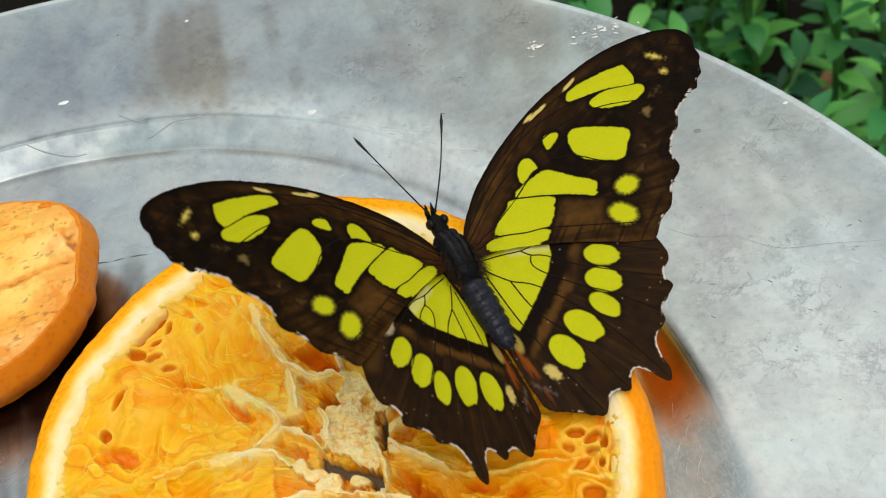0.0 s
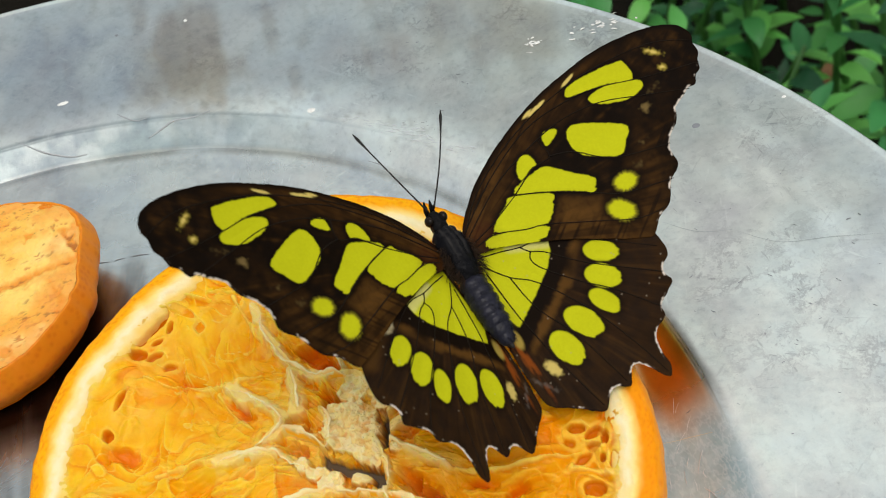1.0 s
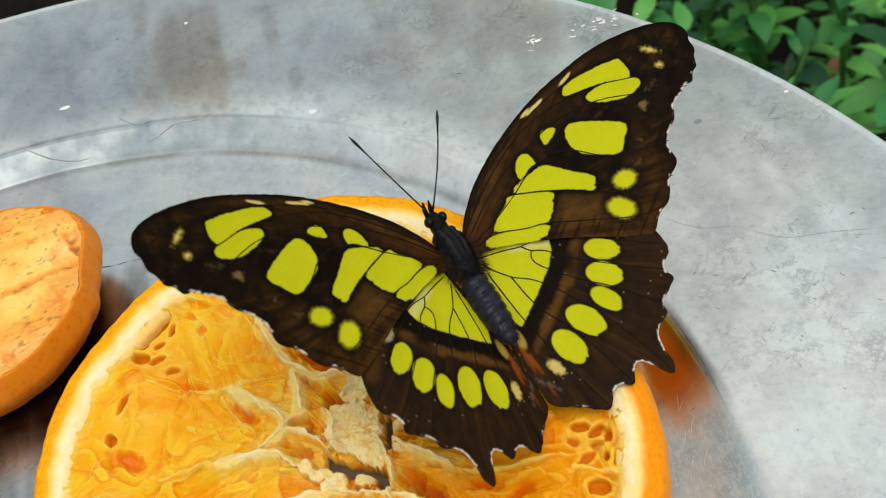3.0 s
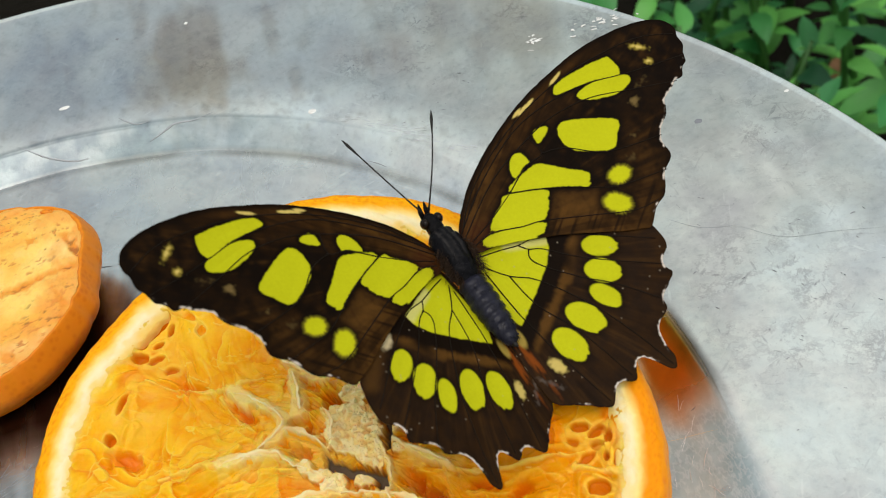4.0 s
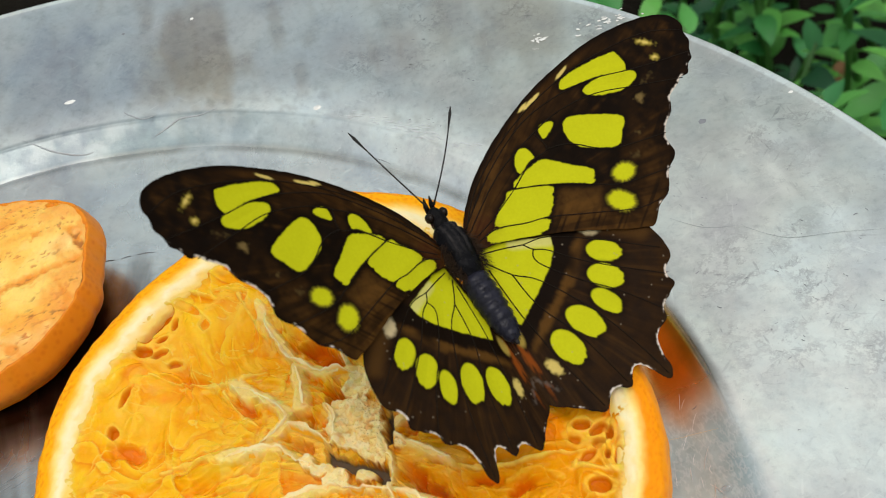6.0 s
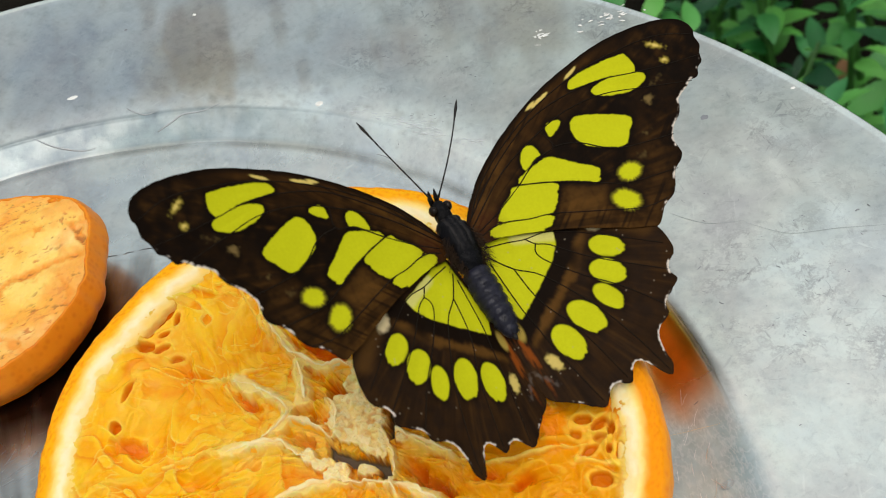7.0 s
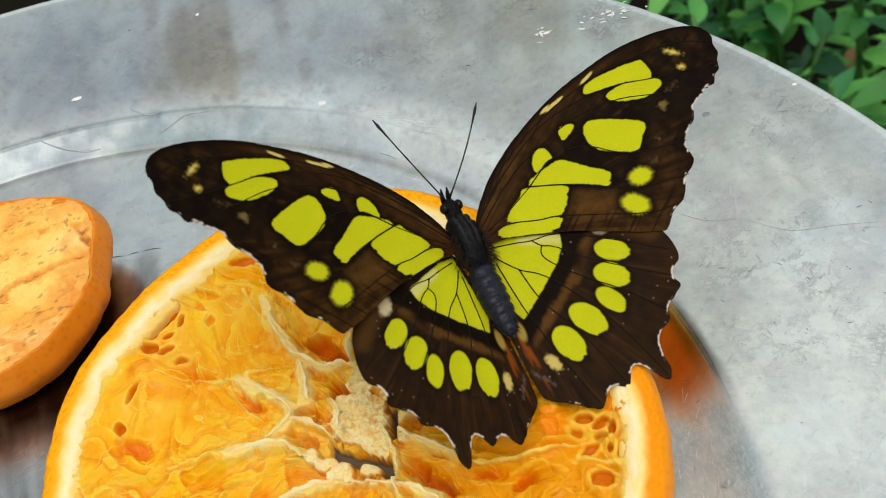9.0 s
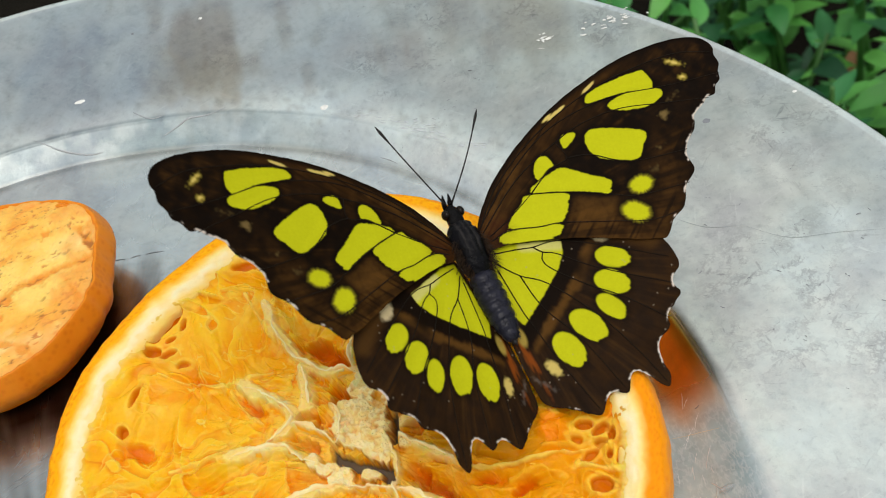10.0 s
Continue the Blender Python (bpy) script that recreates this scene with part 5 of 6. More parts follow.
def butterfly():
    top = new("butterfly")
    rng = np.random.default_rng(5)
    v, f = spindle(((5.9, 0.8, 0.1), (5.0, 1.6, 0.1), (3.4, 2.1, 0.1), (1.4, 2.15, 0.0), (-0.4, 1.85, -0.1), (-1.5, 1.2, -0.1)), 48, 0.97, 0.92, 0.10)
    # raised plates: two side lobes, a middle shield and a collar
    lift = 0.22 * np.exp(-((np.abs(v[:, 0]) - 1.15) / 0.35) ** 2) * step(0.4, 2.2, v[:, 1]) - 0.16 * np.exp(-((np.abs(v[:, 0]) - 0.78) / 0.14) ** 2) * step(-0.2, 1.0, v[:, 1])
    lift = lift - 0.22 * np.exp(-((v[:, 1] - 4.55) / 0.16) ** 2) - 0.22 * np.exp(-((v[:, 1] - 0.25 - 0.25 * np.abs(v[:, 0])) / 0.16) ** 2)
    v[:, 2] += lift * (v[:, 2] > 0.2)
    col = np.empty(v.shape)
    col[:] = (0.006, 0.006, 0.008)
    line = np.maximum(step(0.22, 0.05, np.abs(np.abs(v[:, 0]) - 0.75)), 0.6 * step(0.12, 0.02, np.abs(v[:, 0]))) * step(0.5, 2.0, v[:, 1]) * (v[:, 2] > 0)
    col = blend(col, (0.05, 0.045, 0.042), 0.7 * line)
    thorax = mesh_from("thorax", v * MM, f, M_THORAX, top, col)
    def on_thorax(g):
        a, y = g.uniform(-0.5, math.pi + 0.5), g.uniform(-0.8, 5.2)
        r = float(np.interp(y, (-1.3, -0.4, 1.4, 3.4, 5.0, 5.6), (0.9, 1.65, 2.0, 1.85, 1.25, 0.5)))
        w = np.array([math.cos(a), 0.0, math.sin(a)])
        return np.array([0, y, 0.05]) + w * r, w + np.array([0, -0.6, 0])
    def on_flank(g):
        s, y = g.choice((-1, 1)), g.uniform(-1.2, 3.6)
        r = float(np.interp(y, (-1.3, -0.4, 1.4, 3.4, 5.0, 5.6), (0.9, 1.65, 2.0, 1.85, 1.25, 0.5)))
        b = g.uniform(0.2, 0.75)
        w = np.array([s * math.cos(b), 0.0, math.sin(b)])
        return np.array([0, y, 0.05]) + w * r, np.array([s * 0.9, -0.9, 0.05])
    v, f = hairs(rng, 160, on_thorax, 0.45, 0.2)
    mesh_from("hair", v * MM, f, M_FUR, thorax)
    v, f = hairs(rng, 420, on_flank, 1.5, 0.35)
    mesh_from("hair", v * MM, f, M_HAIR, thorax, label="brown hair at the wing roots")
    y = np.linspace(-0.6, -10.6, 61)
    s = (-0.6 - y) / 10.0
    rad = np.interp(s, (0, 0.12, 0.4, 0.7, 0.9, 0.97, 1.0), (1.1, 1.65, 1.8, 1.55, 1.05, 0.7, 0.2)) * (1 + 0.05 * (1 - 2 * np.abs(np.sin(s * math.pi * 7.5)) ** 5))
    a = np.linspace(0, 2 * math.pi, 26, endpoint=False)[None]
    vv = np.stack([rad[:, None] * np.cos(a), y[:, None] + 0 * a, -0.2 + 0.3 * s[:, None] + rad[:, None] * 0.92 * np.sin(a)], -1).reshape(-1, 3)
    abdomen = mesh_from("abdomen", vv * MM, grid_faces(61, 26, True), M_ABDOMEN, top, label="dark grey segmented abdomen")
    def on_abdomen(g):
        w, q = g.uniform(0, math.pi), g.uniform(0.05, 0.98)
        r = float(np.interp(q, s, rad))
        n = np.array([math.cos(w), 0, math.sin(w)])
        return np.array([0, -0.6 - 10 * q, -0.2 + 0.3 * q]) + n * r * 0.97, n * 0.6 + np.array([0, -1.2, 0])
    v, f = hairs(rng, 380, on_abdomen, 0.35, 0.2)
    mesh_from("hair", v * MM, f, M_ABDOMEN, abdomen)
    v, f = tube([(0, -10.3, 0.1), (0.05, -10.8, 0.2), (0.1, -11.1, 0.3)], (0.45, 0.28, 0.06), 8)
    mesh_from("tail_tip", v * MM, f, M_HORN, abdomen)
    v, f = spindle(((8.1, 0.25, 0.35), (7.7, 0.7, 0.35), (6.9, 0.98, 0.3), (5.9, 1.1, 0.2), (5.3, 0.9, 0.1)), 20, 1.0, 0.9, 0.06)
    head = mesh_from("head", v * MM, f, M_FUR, top)
    for side in (-1, 1):
        bm = bmesh.new()
        bmesh.ops.create_uvsphere(bm, u_segments=20, v_segments=12, radius=0.00064)
        bmesh.ops.transform(bm, matrix=Matrix.Translation((side * 0.00098, 0.0070, 0.00050)) @ Matrix.Diagonal((0.85, 1.05, 1.1, 1)), verts=bm.verts)
        part("eye", bm, M_EYE, head, "glossy brown compound eye")
        v, f = tube([(side * 0.35, 7.8, -0.1), (side * 0.42, 8.7, 0.25), (side * 0.40, 9.5, 0.85)], (0.34, 0.3, 0.07), 8)
        mesh_from("palp", v * MM, f, M_FUR, head)
    v, f = tube([(0.2, 6.6, -0.4), (0.4, 6.0, -1.4), (0.7, 4.9, -3.6), (0.9, 4.2, -6.0)], (0.16, 0.13, 0.1, 0.07), 7)
    mesh_from("proboscis", v * MM, f, M_HORN, head)
    for side, (px, py, pz), (qx, qy, qz) in ((-1, (1.0, 2.8, -1.4), (5.6, 5.0, -7.6)), (1, (1.0, 2.8, -1.4), (5.2, 4.6, -8.4)), (-1, (1.0, 0.4, -1.5), (5.0, -4.2, -5.2)), (1, (1.0, 0.4, -1.5), (4.8, -4.6, -6.4))):
        knee = ((px + qx) * 0.62, (py + qy) * 0.5, (pz + qz) * 0.32)
        v, f = tube(catmull([(side * px, py, pz), (side * knee[0], knee[1], knee[2]), (side * qx * 0.95, qy, qz * 0.9), (side * qx, qy, qz)], closed=False, per=4), np.linspace(0.2, 0.09, 13), 6)
        mesh_from("leg", v * MM, f, M_HORN, top)
    wings = {}
    fore = build_wing("forewing", FORE_EDGE, fore_colour, FORE_VEINS, 0.115, 0.12)
    hind = build_wing("hindwing", HIND_EDGE, hind_colour, HIND_VEINS, 0.115, -0.05)
    for side, tag in ((-1, "left"), (1, "right")):
        wings["fore_" + tag] = place_wing(fore, side, top, "dark brown forewing with yellow-green patches")
        wings["hind_" + tag] = place_wing(hind, side, top, "dark brown tailed hindwing with yellow-green ovals")
        length = 12.8 if side < 0 else 11.8
        t = np.linspace(0, 1, 14)
        v, f = tube(np.stack([0.25 * side * np.sin(t * 3.0), t * length, 0.3 * np.sin(t * 3.1)], -1), np.interp(t, (0, 0.05, 0.8, 0.9, 0.97, 1), (0.16, 0.10, 0.085, 0.2, 0.2, 0.05)), 8)
        wings["antenna_" + tag] = mesh_from("antenna", v * MM, f, M_HORN, top, label="black clubbed antenna")
    tagged(top, "dark brown butterfly with yellow-green wing patches feeding on orange", "butterfly")
    return top, wings


BUTTERFLY, WINGS = butterfly()

# ---- marks on the plate ----
for x, y, rx, ry, high, stuff, words in ((-16.0, 39.7, 0.75, 0.6, 0.22, M_WHITE, "small dried white drop"), (40.9, 12.8, 0.85, 0.7, 0.07, M_SCRATCH, "small grey stain spot"), (-48.9, 71.1, 0.45, 0.4, 0.07, M_SCRATCH, "small grey stain spot"),
                                      (-36.0, 70.4, 0.4, 0.35, 0.15, M_WHITE, "small dried white drop"), (-58.9, 57.0, 1.2, 0.5, 0.12, M_WHITE, "small dried white drop"), (54.6, 13.5, 0.4, 0.3, 0.12, M_WHITE, "small dried white drop"),
                                      (25.4, -44.7, 1.0, 0.55, 0.75, M_WATER, "clear water drop")):
    plate_blob("dried_drop", x, y, rx, ry, high, stuff, PLATE, words)
plate_strip("scratch", ((-44.3, 45.2), (-41.5, 45.8), (-39.3, 46.2), (-35.9, 45.6), (-32.8, 45.9)), 0.15, M_GROOVE, PLATE)
plate_strip("scratch", ((-67.0, 50.1), (-62.9, 47.6), (-58.3, 46.0), (-55.5, 45.8)), 0.15, M_GROOVE, PLATE)
plate_strip("scratch", ((-49.2, 51.0), (-48.2, 50.0), (-46.1, 48.4), (-43.9, 48.3)), 0.15, M_GROOVE, PLATE)
plate_strip("scratch", ((40.0, -8.4), (44.5, -12.3), (50.9, -13.9), (57.7, -15.8)), 0.03, M_GROOVE, PLATE)
plate_strip("scratch", ((31.0, -3.0), (35.0, -6.5), (40.0, -8.0)), 0.03, M_GROOVE, PLATE)
for x0, y0, x1, y1 in ((-54.3, 21.4, -52.0, 21.2), (-51.2, 21.1, -49.4, 21.2), (-48.6, 21.2, -45.6, 20.8)):
    plate_strip("scratch", ((x0, y0), ((x0 + x1) / 2, (y0 + y1) / 2 + 0.12), (x1, y1)), 0.07, M_SCRATCH, PLATE)
plate_strip("orange_fibre", ((20.8, -34.9), (24.2, -35.7), (27.1, -36.8)), 0.035, M_FIBRE, PLATE, "thin pale orange fibre")
_rng = np.random.default_rng(12)
for cx, cy, sx, sy, n in ((33.0, 40.2, 2.4, 0.9, 26), (21.8, 40.8, 1.0, 0.9, 12)):
    for k in range(n):
        x, y, a, ln = cx + _rng.normal() * sx, cy + _rng.normal() * sy, _rng.normal(-0.1, 0.5), _rng.uniform(0.25, 1.1)
        plate_strip("white_scuff", ((x, y), (x + ln * 0.5 * math.cos(a), y + ln * 0.5 * math.sin(a) + _rng.normal() * 0.15), (x + ln * math.cos(a), y + ln * math.sin(a))), _rng.uniform(0.08, 0.26), M_WHITE, PLATE)
# crazed bright scratches in the scoured front of the well
for k in range(22):
    x, y, a, ln = _rng.uniform(18.5, 25.5), _rng.uniform(-47, -29), _rng.normal(-1.75, 0.35), _rng.uniform(0.8, 3.2)
    mid = (x + ln * 0.5 * math.cos(a) + _rng.normal() * 0.08, y + ln * 0.5 * math.sin(a) + _rng.normal() * 0.08)
    plate_strip("scratch", ((x, y), mid, (x + ln * math.cos(a), y + ln * math.sin(a))), _rng.uniform(0.02, 0.05), M_SHINE, PLATE)
# pale hair scratches on the floor of the well between the two halves
for k in range(46):
    x, y, a, ln = _rng.uniform(-70, -57), _rng.normal(-15, 2.6), _rng.normal(0.5, 0.25), _rng.uniform(0.5, 3.2)
    mid = (x + ln * 0.5 * math.cos(a) + _rng.normal() * 0.08, y + ln * 0.5 * math.sin(a) + _rng.normal() * 0.08)
    plate_strip("scratch", ((x, y), mid, (x + ln * math.cos(a), y + ln * math.sin(a))), _rng.uniform(0.012, 0.035), M_GROOVE, PLATE)
# short dark nicks, strewn unevenly
for cx, cy, sx, sy, n in ((38, -20, 8, 9, 26), (46, -30, 7, 8, 16), (34, -6, 5, 6, 12), (0, 47, 5, 7, 22), (2, 32, 7, 2, 14), (52, 8, 5, 5, 12)):
    for k in range(n):
        x, y = cx + _rng.normal() * sx, cy + _rng.normal() * sy
        if math.hypot(x / 1000 - PLATE_X, y / 1000 - PLATE_Y) > 0.131:
            continue
        a, ln = _rng.uniform(-1.3, 0.6), _rng.uniform(0.15, 0.9) ** 1.5
        plate_strip("nick", ((x, y), (x + ln * 0.5 * math.cos(a), y + ln * 0.5 * math.sin(a) + _rng.uniform(-0.1, 0.1)), (x + ln * math.cos(a), y + ln * math.sin(a))), _rng.uniform(0.025, 0.075), M_SCRATCH, PLATE)

# worn band of shallow scuffs along the edge of the well
for cx, cy, sx, sy, n in ((-10.5, 36.0, 2.2, 0.4, 18), (-5.0, 31.8, 2.0, 0.6, 24), (-1.5, 29.3, 1.6, 0.9, 34), (0.2, 26.9, 1.6, 0.6, 24), (4.6, 23.0, 1.8, 0.5, 20)):
    for k in range(n):
        along, off = _rng.normal() * sx, _rng.normal() * sy
        x, y = cx + along * 0.87 + off * 0.5, cy - along * 0.5 + off * 0.87
        a, ln = _rng.normal(-0.5, 0.2), _rng.uniform(0.3, 1.5)
        plate_strip("scuff", ((x, y), (x + ln * 0.5 * math.cos(a), y + ln * 0.5 * math.sin(a) + _rng.uniform(-0.15, 0.15)), (x + ln * math.cos(a), y + ln * math.sin(a))), _rng.uniform(0.025, 0.085), M_SCUFF, PLATE)
plate_strip("nick", ((-8.6, 27.6), (-7.2, 26.5), (-6.0, 25.3)), 0.05, M_SCRATCH, PLATE)
for x, y in ((-4.6, 27.0), (-13.5, 27.0), (8.2, 29.6), (10.0, 35.6)):
    plate_blob("stain_spot", x, y, 0.22, 0.16, 0.07, M_SCRATCH, PLATE)


# ---- plants beyond the plate ----
def leaf_shape(length, width, bend, rows=7):
    t = np.linspace(0, 1, rows)
    w = width * np.sin(np.pi * t ** 0.8) ** 0.9
    verts = []
    for ti, wi in zip(t, w):
        z = -bend * ti * ti * length
        verts += [(-wi, ti * length, z + wi * 0.35), (0, ti * length, z), (wi, ti * length, z + wi * 0.35)]
    return np.array(verts), [tuple(f) for f in grid_faces(rows, 3)]


def leaf_meshes(material):
    """Six leaf blades of unit length, with a short stalk."""
    g = np.random.default_rng(8)
    out = []
    for _ in range(6):
        v, f = join([leaf_shape(1.0, g.uniform(0.2, 0.3), g.uniform(0.1, 0.6)), tube([(0, -0.12, -0.02), (0, 0.1, 0.0)], 0.015, 4)])
        me = bpy.data.meshes.new("leaf")
        me.from_pydata([tuple(q) for q in v], [], [tuple(int(i) for i in q) for q in f])
        me.polygons.foreach_set("use_smooth", [True] * len(me.polygons))
        me.materials.append(material)
        out.append(me)
    return out


LEAVES = {m.name: leaf_meshes(m) for m in (M_LEAF, M_LEAF_PALE, M_LEAF_DEAD)}


def leafy_plant(x, y, foot, high, seed, material, size=1.0):
    g = np.random.default_rng(seed)
    top = new("leafy_plant")
    top.location = (x, y, foot)
    lean = g.normal(size=2) * 0.06
    pts = [(lean[0] * t, lean[1] * t, high * t) for t in np.linspace(0, 1, 6)]
    v, f = tube(pts, np.linspace(0.004, 0.0015, 6), 6)
    mesh_from("stem", v, f, M_STEM, top)
    n = int(high / 0.015)
    for k in range(n):
        t = 0.1 + 0.9 * (k + g.uniform(0, 0.6)) / n
        ln = size * g.uniform(0.035, 0.06) * (1.1 - 0.35 * t)
        leaf = new("leaf", LEAVES[material.name][int(g.integers(0, 6))])
        leaf.parent = top
        leaf.matrix_basis = (Matrix.Translation((lean[0] * t, lean[1] * t, high * t)) @ Euler((radians(g.uniform(0, 50)), radians(g.uniform(-25, 25)), k * 2.4 + g.uniform(-0.4, 0.4))).to_matrix().to_4x4()
                             @ Matrix.Translation((0, 0.003, 0)) @ Matrix.Scale(ln, 4))
    tagged(top, "withered brown leafy plant growing beyond the plate" if material == M_LEAF_DEAD else "shaded green leafy plant growing beyond the plate", "plant", "plants beyond the plate")


def hedge():
    """An unseen ring of dark leafy shrubs, added to block the low sky."""
    g = np.random.default_rng(77)
    chunks = []
    for k in range(7000):
        a = g.uniform(0, 2 * math.pi)
        z = -0.62 + 0.95 * g.uniform(0, 1) ** 0.9 + 0.2 * math.sin(a * 5) * g.uniform(0, 1)
        rad = 1.75 + 0.18 * float(vnoise(np.array(math.cos(a) * 3), np.array(math.sin(a) * 3 + z), 5)) + g.normal() * 0.14
        ln = g.uniform(0.08, 0.17)
        lv, lf = leaf_shape(ln, ln * 0.27, 0.3, 4)
        m = Matrix.Translation((rad * math.cos(a), 0.2 + rad * math.sin(a), z)) @ Euler((g.uniform(-0.9, 0.6), g.uniform(-0.7, 0.7), a + math.pi / 2 + g.uniform(-1, 1))).to_matrix().to_4x4()
        chunks.append((np.array([tuple(m @ Vector(p)) for p in lv]), lf))
    v, f = join(chunks)
    ob = mesh_from("hedge", v, f, M_LEAF)
    tagged(ob, "unseen ring of dark green shrubs added to block low sky", "hedge", kind="stuff")


hedge()
_rng = np.random.default_rng(31)
for k in range(105):
    y = _rng.uniform(0.16, 0.85)
    x = _rng.uniform(0.02, 0.55) + 0.15 * (y - 0.3)
    if math.hypot(x - PLATE_X, y - PLATE_Y) < 0.2:
        continue
    leafy_plant(x, y, -0.63, _rng.uniform(0.12, 0.42), 100 + k, M_LEAF_DEAD if k % 26 == 9 else M_LEAF if k % 2 else M_LEAF_PALE, _rng.uniform(0.5, 0.85))


# ---- movement ----
def motions():
    body_rows = (
        (0, 0.00193, -0.02135, 0.01796, 27.68, 13.60, 26.54),
        (0.5, 0.00195, -0.02160, 0.01823, 27.94, 13.44, 26.52),
        (1, 0.00192, -0.02158, 0.01826, 27.81, 13.27, 26.54),
        (1.5, 0.00186, -0.02141, 0.01814, 28.17, 13.13, 26.57),
        (2, 0.00185, -0.02158, 0.01819, 28.15, 13.13, 26.26),
        (2.5, 0.00180, -0.02144, 0.01816, 28.15, 12.93, 26.52),
        (3.8, 0.00209, -0.02221, 0.01852, 28.22, 11.90, 28.39),
        (4, 0.00165, -0.02222, 0.01879, 27.49, 11.63, 28.43),
        (4.2, 0.00147, -0.02263, 0.01956, 27.55, 11.12, 29.53),
        (4.5, 0.00127, -0.02254, 0.01928, 28.52, 11.41, 28.56),
        (4.8, 0.00158, -0.02247, 0.01906, 27.00, 11.34, 28.47),
        (5, 0.00138, -0.02232, 0.01909, 28.28, 11.48, 27.71),
        (5.2, 0.00120, -0.02258, 0.01941, 28.08, 11.04, 28.79),
        (5.5, 0.00120, -0.02240, 0.01919, 29.46, 11.48, 28.16),
        (5.7, 0.00160, -0.02234, 0.01914, 29.28, 11.54, 27.97),
        (6.8, 0.00174, -0.02239, 0.01923, 27.77, 11.95, 27.21),
        (7, 0.00172, -0.02208, 0.01900, 28.65, 12.51, 25.66),
        (7.2, 0.00178, -0.02210, 0.01922, 26.66, 12.22, 26.12),
        (7.5, 0.00160, -0.02160, 0.01848, 27.10, 12.67, 25.06),
        (7.7, 0.00177, -0.02069, 0.01754, 25.33, 13.27, 24.31),
        (8, 0.00191, -0.02014, 0.01682, 24.94, 14.09, 22.46),
        (8.5, 0.00211, -0.01996, 0.01659, 25.38, 14.48, 21.59),
        (9, 0.00242, -0.02017, 0.01697, 27.50, 14.88, 20.87),
        (9.5, 0.00252, -0.02001, 0.01693, 26.59, 15.03, 20.13),
        (10, 0.00246, -0.02012, 0.01697, 26.62, 14.71, 20.60),
    )
    fore_left = (
        (0, 22.02, 1.36, 1.01),
        (0.5, 21.98, 1.30, 1.44),
        (1, 21.89, 0.86, 1.49),
        (1.5, 21.44, 0.74, 1.33),
        (2, 20.88, 0.50, 1.47),
        (2.5, 21.38, 0.63, 1.47),
        (3.8, 16.90, 0.67, 2.38),
        (4, 17.77, 0.45, 2.10),
        (4.2, 24.26, 2.06, 2.16),
        (4.5, 21.94, 2.22, 3.26),
        (4.8, 13.53, 1.88, 5.75),
        (5, 17.91, 1.70, 4.10),
        (5.2, 28.37, 3.47, 3.39),
        (5.5, 31.27, 5.22, 2.93),
        (5.7, 25.13, 4.59, 4.08),
        (6.8, 24.53, 3.83, 4.38),
        (7, 19.46, 2.80, 3.97),
        (7.2, 16.64, 2.80, 5.21),
        (7.5, 23.84, 3.75, 2.93),
        (7.7, 29.64, 5.30, 2.66),
        (8, 24.11, 5.27, 2.08),
        (8.2, 20.87, 4.09, 1.57),
        (8.3, 20.40, 3.90, 1.37),
        (8.5, 23.26, 4.83, 1.18),
        (8.75, 26.23, 6.19, 1.65),
        (9, 21.41, 4.86, 1.70),
        (9.3, 16.50, 3.17, 1.44),
        (9.5, 17.29, 3.44, 1.48),
        (9.8, 21.22, 4.42, 1.37),
        (10, 21.29, 4.20, 1.16),
    )
    fore_right = (
        (0, 22.11, -1.61, 1.60),
        (0.5, 22.03, -1.99, 2.46),
        (1, 21.24, -1.93, 3.06),
        (1.5, 20.91, -2.03, 3.28),
        (2, 20.96, -1.96, 3.28),
        (2.5, 20.85, -2.11, 3.14),
        (3.8, 17.22, -2.36, 2.35),
        (4, 17.71, -1.81, 0.65),
        (4.2, 18.52, -1.23, 2.38),
        (4.5, 18.39, -0.52, 1.63),
        (4.8, 14.53, -2.05, -0.65),
        (5, 16.67, -0.88, -1.36),
        (5.2, 19.33, -0.30, 2.37),
        (5.5, 20.45, 2.30, 4.45),
        (5.7, 17.24, 0.28, 3.48),
        (6.8, 17.92, -1.43, 2.02),
        (7, 17.26, -0.67, -0.38),
        (7.2, 16.72, -1.86, -1.69),
        (7.5, 19.49, 0.16, -1.19),
        (7.7, 21.41, 1.34, 0.07),
        (8, 21.21, 1.22, -0.94),
        (8.2, 19.85, 0.78, -1.86),
        (8.3, 19.51, 0.68, -2.08),
        (8.5, 20.37, 1.02, -1.42),
        (8.75, 21.76, 1.38, -0.35),
        (9, 20.42, 0.78, -1.23),
        (9.3, 18.05, -0.05, -2.92),
        (9.5, 18.03, -0.06, -2.93),
        (9.8, 19.90, 0.52, -1.87),
        (10, 19.72, 0.41, -2.18),
    )
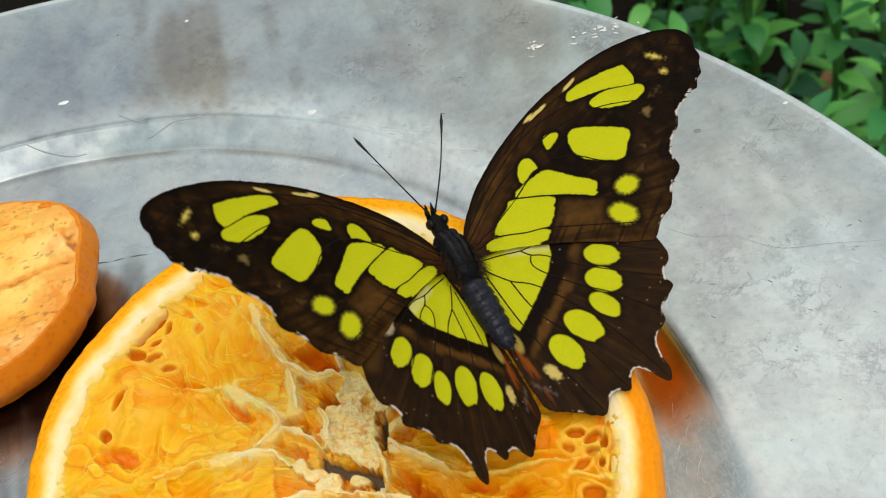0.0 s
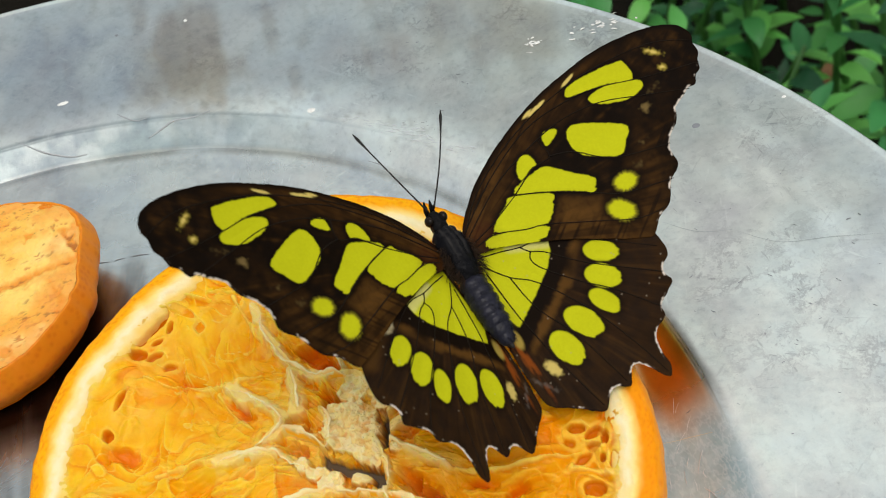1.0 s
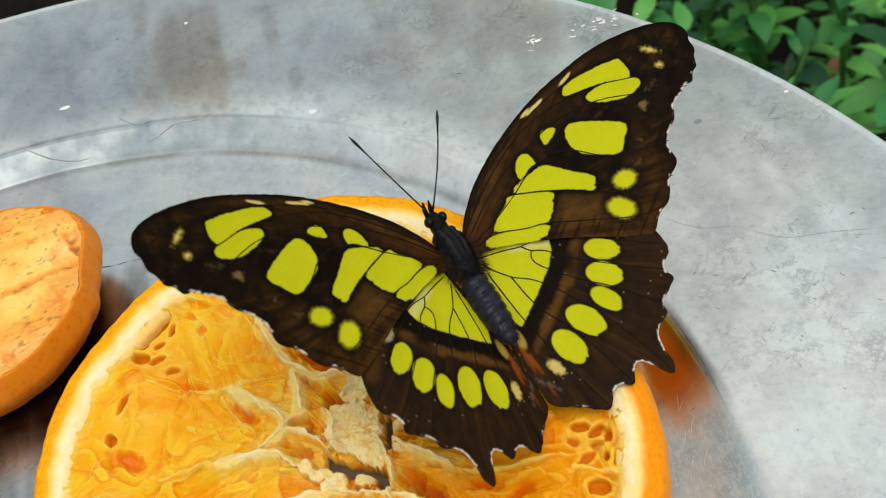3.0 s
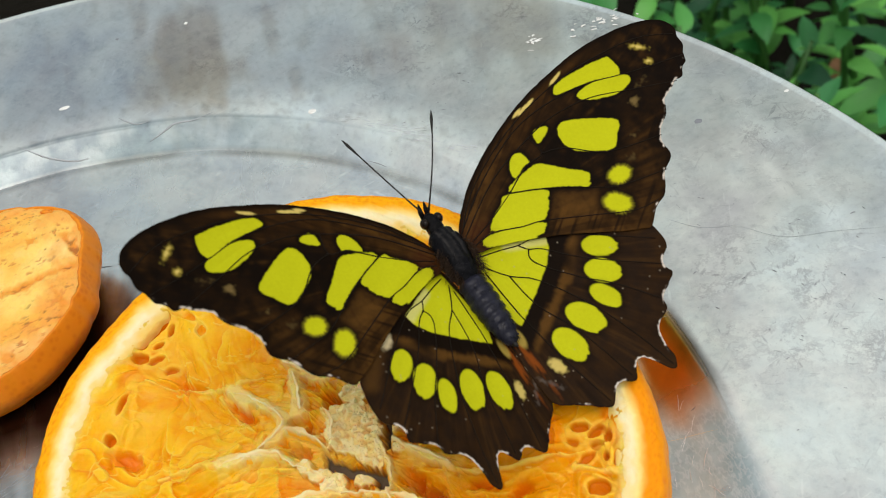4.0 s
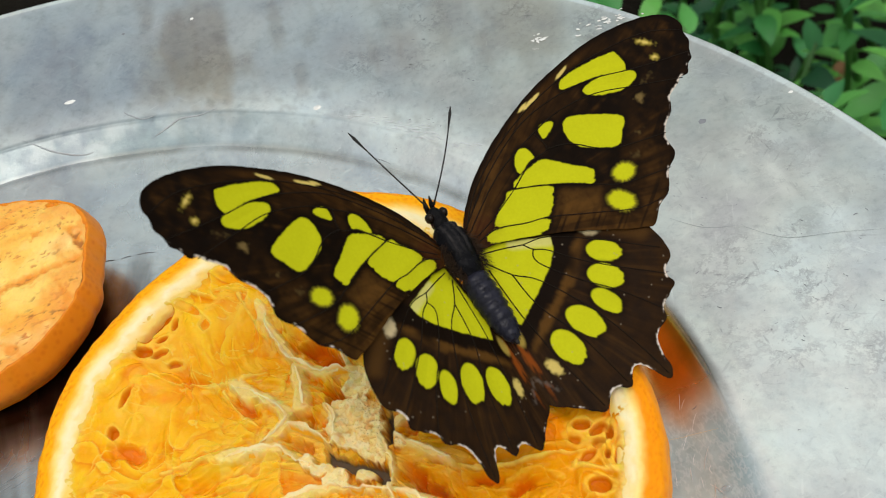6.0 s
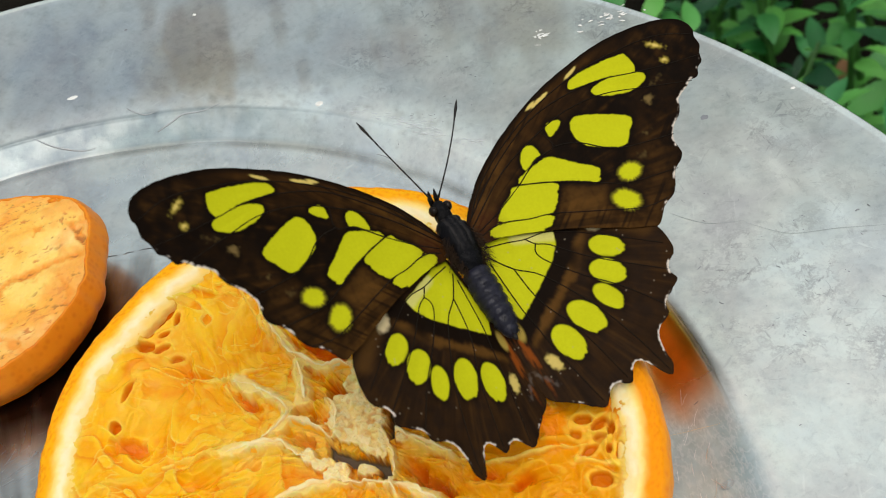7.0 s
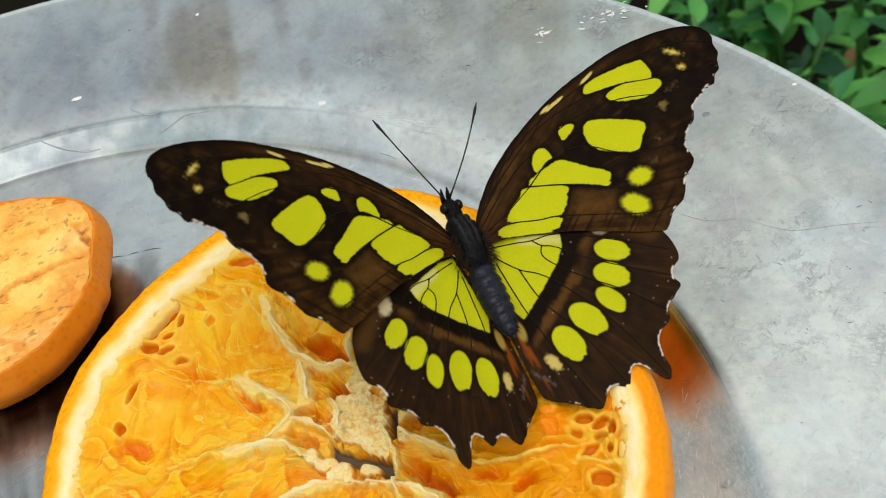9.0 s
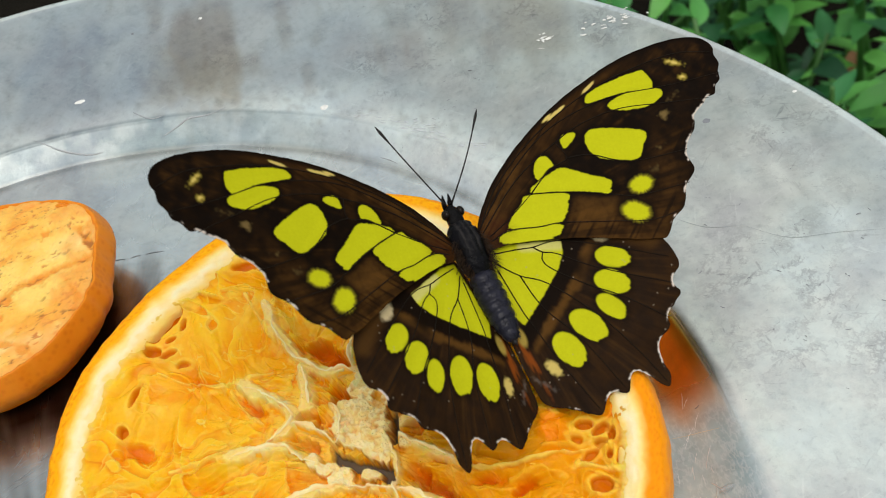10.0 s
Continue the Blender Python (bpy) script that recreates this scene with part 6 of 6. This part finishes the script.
    hind_left = (
        (0, 22.86, 0.00),
        (0.5, 22.73, -0.12),
        (1, 22.54, -0.06),
        (1.5, 22.09, -0.44),
        (2, 21.60, -0.63),
        (2.5, 21.78, -0.60),
        (3.8, 16.00, -1.85),
        (4, 18.11, -2.20),
        (4.2, 23.14, -1.86),
        (4.5, 21.67, -1.29),
        (4.8, 10.08, -2.83),
        (5, 16.51, -2.70),
        (5.2, 26.76, -1.56),
        (5.5, 31.15, 0.53),
        (5.7, 22.64, -0.68),
        (6.8, 21.34, -0.54),
        (7, 17.42, -1.00),
        (7.2, 12.53, -2.05),
        (7.5, 22.91, -0.14),
        (7.7, 28.66, 0.78),
        (8, 23.23, 0.90),
        (8.2, 19.52, 0.05),
        (8.3, 19.05, -0.14),
        (8.5, 22.69, 0.28),
        (8.75, 26.14, 1.05),
        (9, 20.23, 0.20),
        (9.3, 14.31, -0.83),
        (9.5, 15.27, -0.66),
        (9.8, 20.17, 0.25),
        (10, 20.37, 0.33),
    )
    hind_right = (
        (0, 23.53, 1.35),
        (0.5, 23.09, 1.39),
        (1, 22.05, 1.27),
        (1.5, 21.64, 1.40),
        (2, 21.69, 1.50),
        (2.5, 21.63, 1.22),
        (3.8, 18.38, 0.33),
        (4, 19.60, 0.82),
        (4.2, 19.58, -0.20),
        (4.5, 19.80, 0.86),
        (4.8, 17.08, -1.93),
        (5, 19.52, -0.05),
        (5.2, 20.31, -0.89),
        (5.5, 20.35, 1.15),
        (5.7, 17.69, -0.64),
        (6.8, 19.11, -1.84),
        (7, 19.63, 0.05),
        (7.2, 17.99, -1.59),
        (7.5, 22.21, 0.44),
        (7.7, 23.49, 0.26),
        (8, 23.77, 1.44),
        (8.2, 22.85, 1.29),
        (8.3, 22.62, 1.29),
        (8.5, 23.16, 1.57),
        (8.75, 24.04, 1.73),
        (9, 23.12, 1.36),
        (9.3, 21.56, 0.90),
        (9.5, 21.55, 0.90),
        (9.8, 22.69, 1.12),
        (10, 22.52, 1.00),
    )
    antenna_left = ((0, 11.0, 22.4), (1, 11.5, 21.5), (2.5, 11.6, 21.1), (3.8, 10.4, 22.4), (4.2, 11.9, 20.4), (4.3, 12.0, 20.6), (4.4, -58.0, 26.0), (4.5, -70.0, 28.0), (4.6, -78.0, 30.0), (4.7, -52.0, 30.0), (4.8, 7.0, 30.1), (5.2, 11.3, 21.1), (5.5, 9.8, 21.7), (5.7, 10.0, 21.7), (6.8, 12.1, 21.4), (7.2, 12.5, 23.7), (7.5, 11.5, 24.7), (7.7, 13.4, 24.3), (9, 12.6, 24.8), (10, 13.1, 24.8))
    antenna_right = ((0, 32.6, -23.9), (1, 32.7, -25.2), (2.5, 32.3, -25.9), (3.8, 31.4, -24.3), (4.2, 32.9, -29.0), (4.4, 33.0, -30.0), (4.5, 1.0, -38.0), (4.6, -64.0, -33.0), (4.7, -38.0, -34.0), (4.8, 33.8, -35.5), (5.2, 34.0, -36.3), (5.5, 32.7, -34.3), (5.7, 32.8, -34.2), (6.8, 34.3, -34.6), (7.2, 34.4, -30.4), (7.5, 34.0, -31.4), (7.7, 36.5, -39.8), (9, 34.1, -34.1), (10, 34.1, -33.3))
    walk(BUTTERFLY, [(t, pose(*v)) for t, *v in body_rows])

    def wing_pose(side, low, pivot, raise_deg, sweep=0.0, twist=0.0):
        return (pose(side * 0.001, 0, low, 0, -side * raise_deg, 0) @ pose(0, pivot, 0, 0, 0, side * sweep)
                @ pose(0, 0, 0, twist, 0, 0) @ pose(0, -pivot, 0))

    walk(WINGS["fore_left"], [(t, wing_pose(-1, 0.0, 0.004, *v)) for t, *v in fore_left])
    walk(WINGS["fore_right"], [(t, wing_pose(1, 0.0, 0.004, *v)) for t, *v in fore_right])
    walk(WINGS["hind_left"], [(t, wing_pose(-1, -0.0009, 0.0, *v)) for t, *v in hind_left])
    walk(WINGS["hind_right"], [(t, wing_pose(1, -0.0009, 0.0, *v)) for t, *v in hind_right])

    def feeler(side, pitch, yaw):
        return pose(side * 0.00045, 0.0083, 0.0006, 0, 0, yaw) @ pose(0, 0, 0, pitch, 0, 0)

    walk(WINGS["antenna_left"], [(t, feeler(-1, *v)) for t, *v in antenna_left])
    walk(WINGS["antenna_right"], [(t, feeler(1, *v)) for t, *v in antenna_right])


motions()
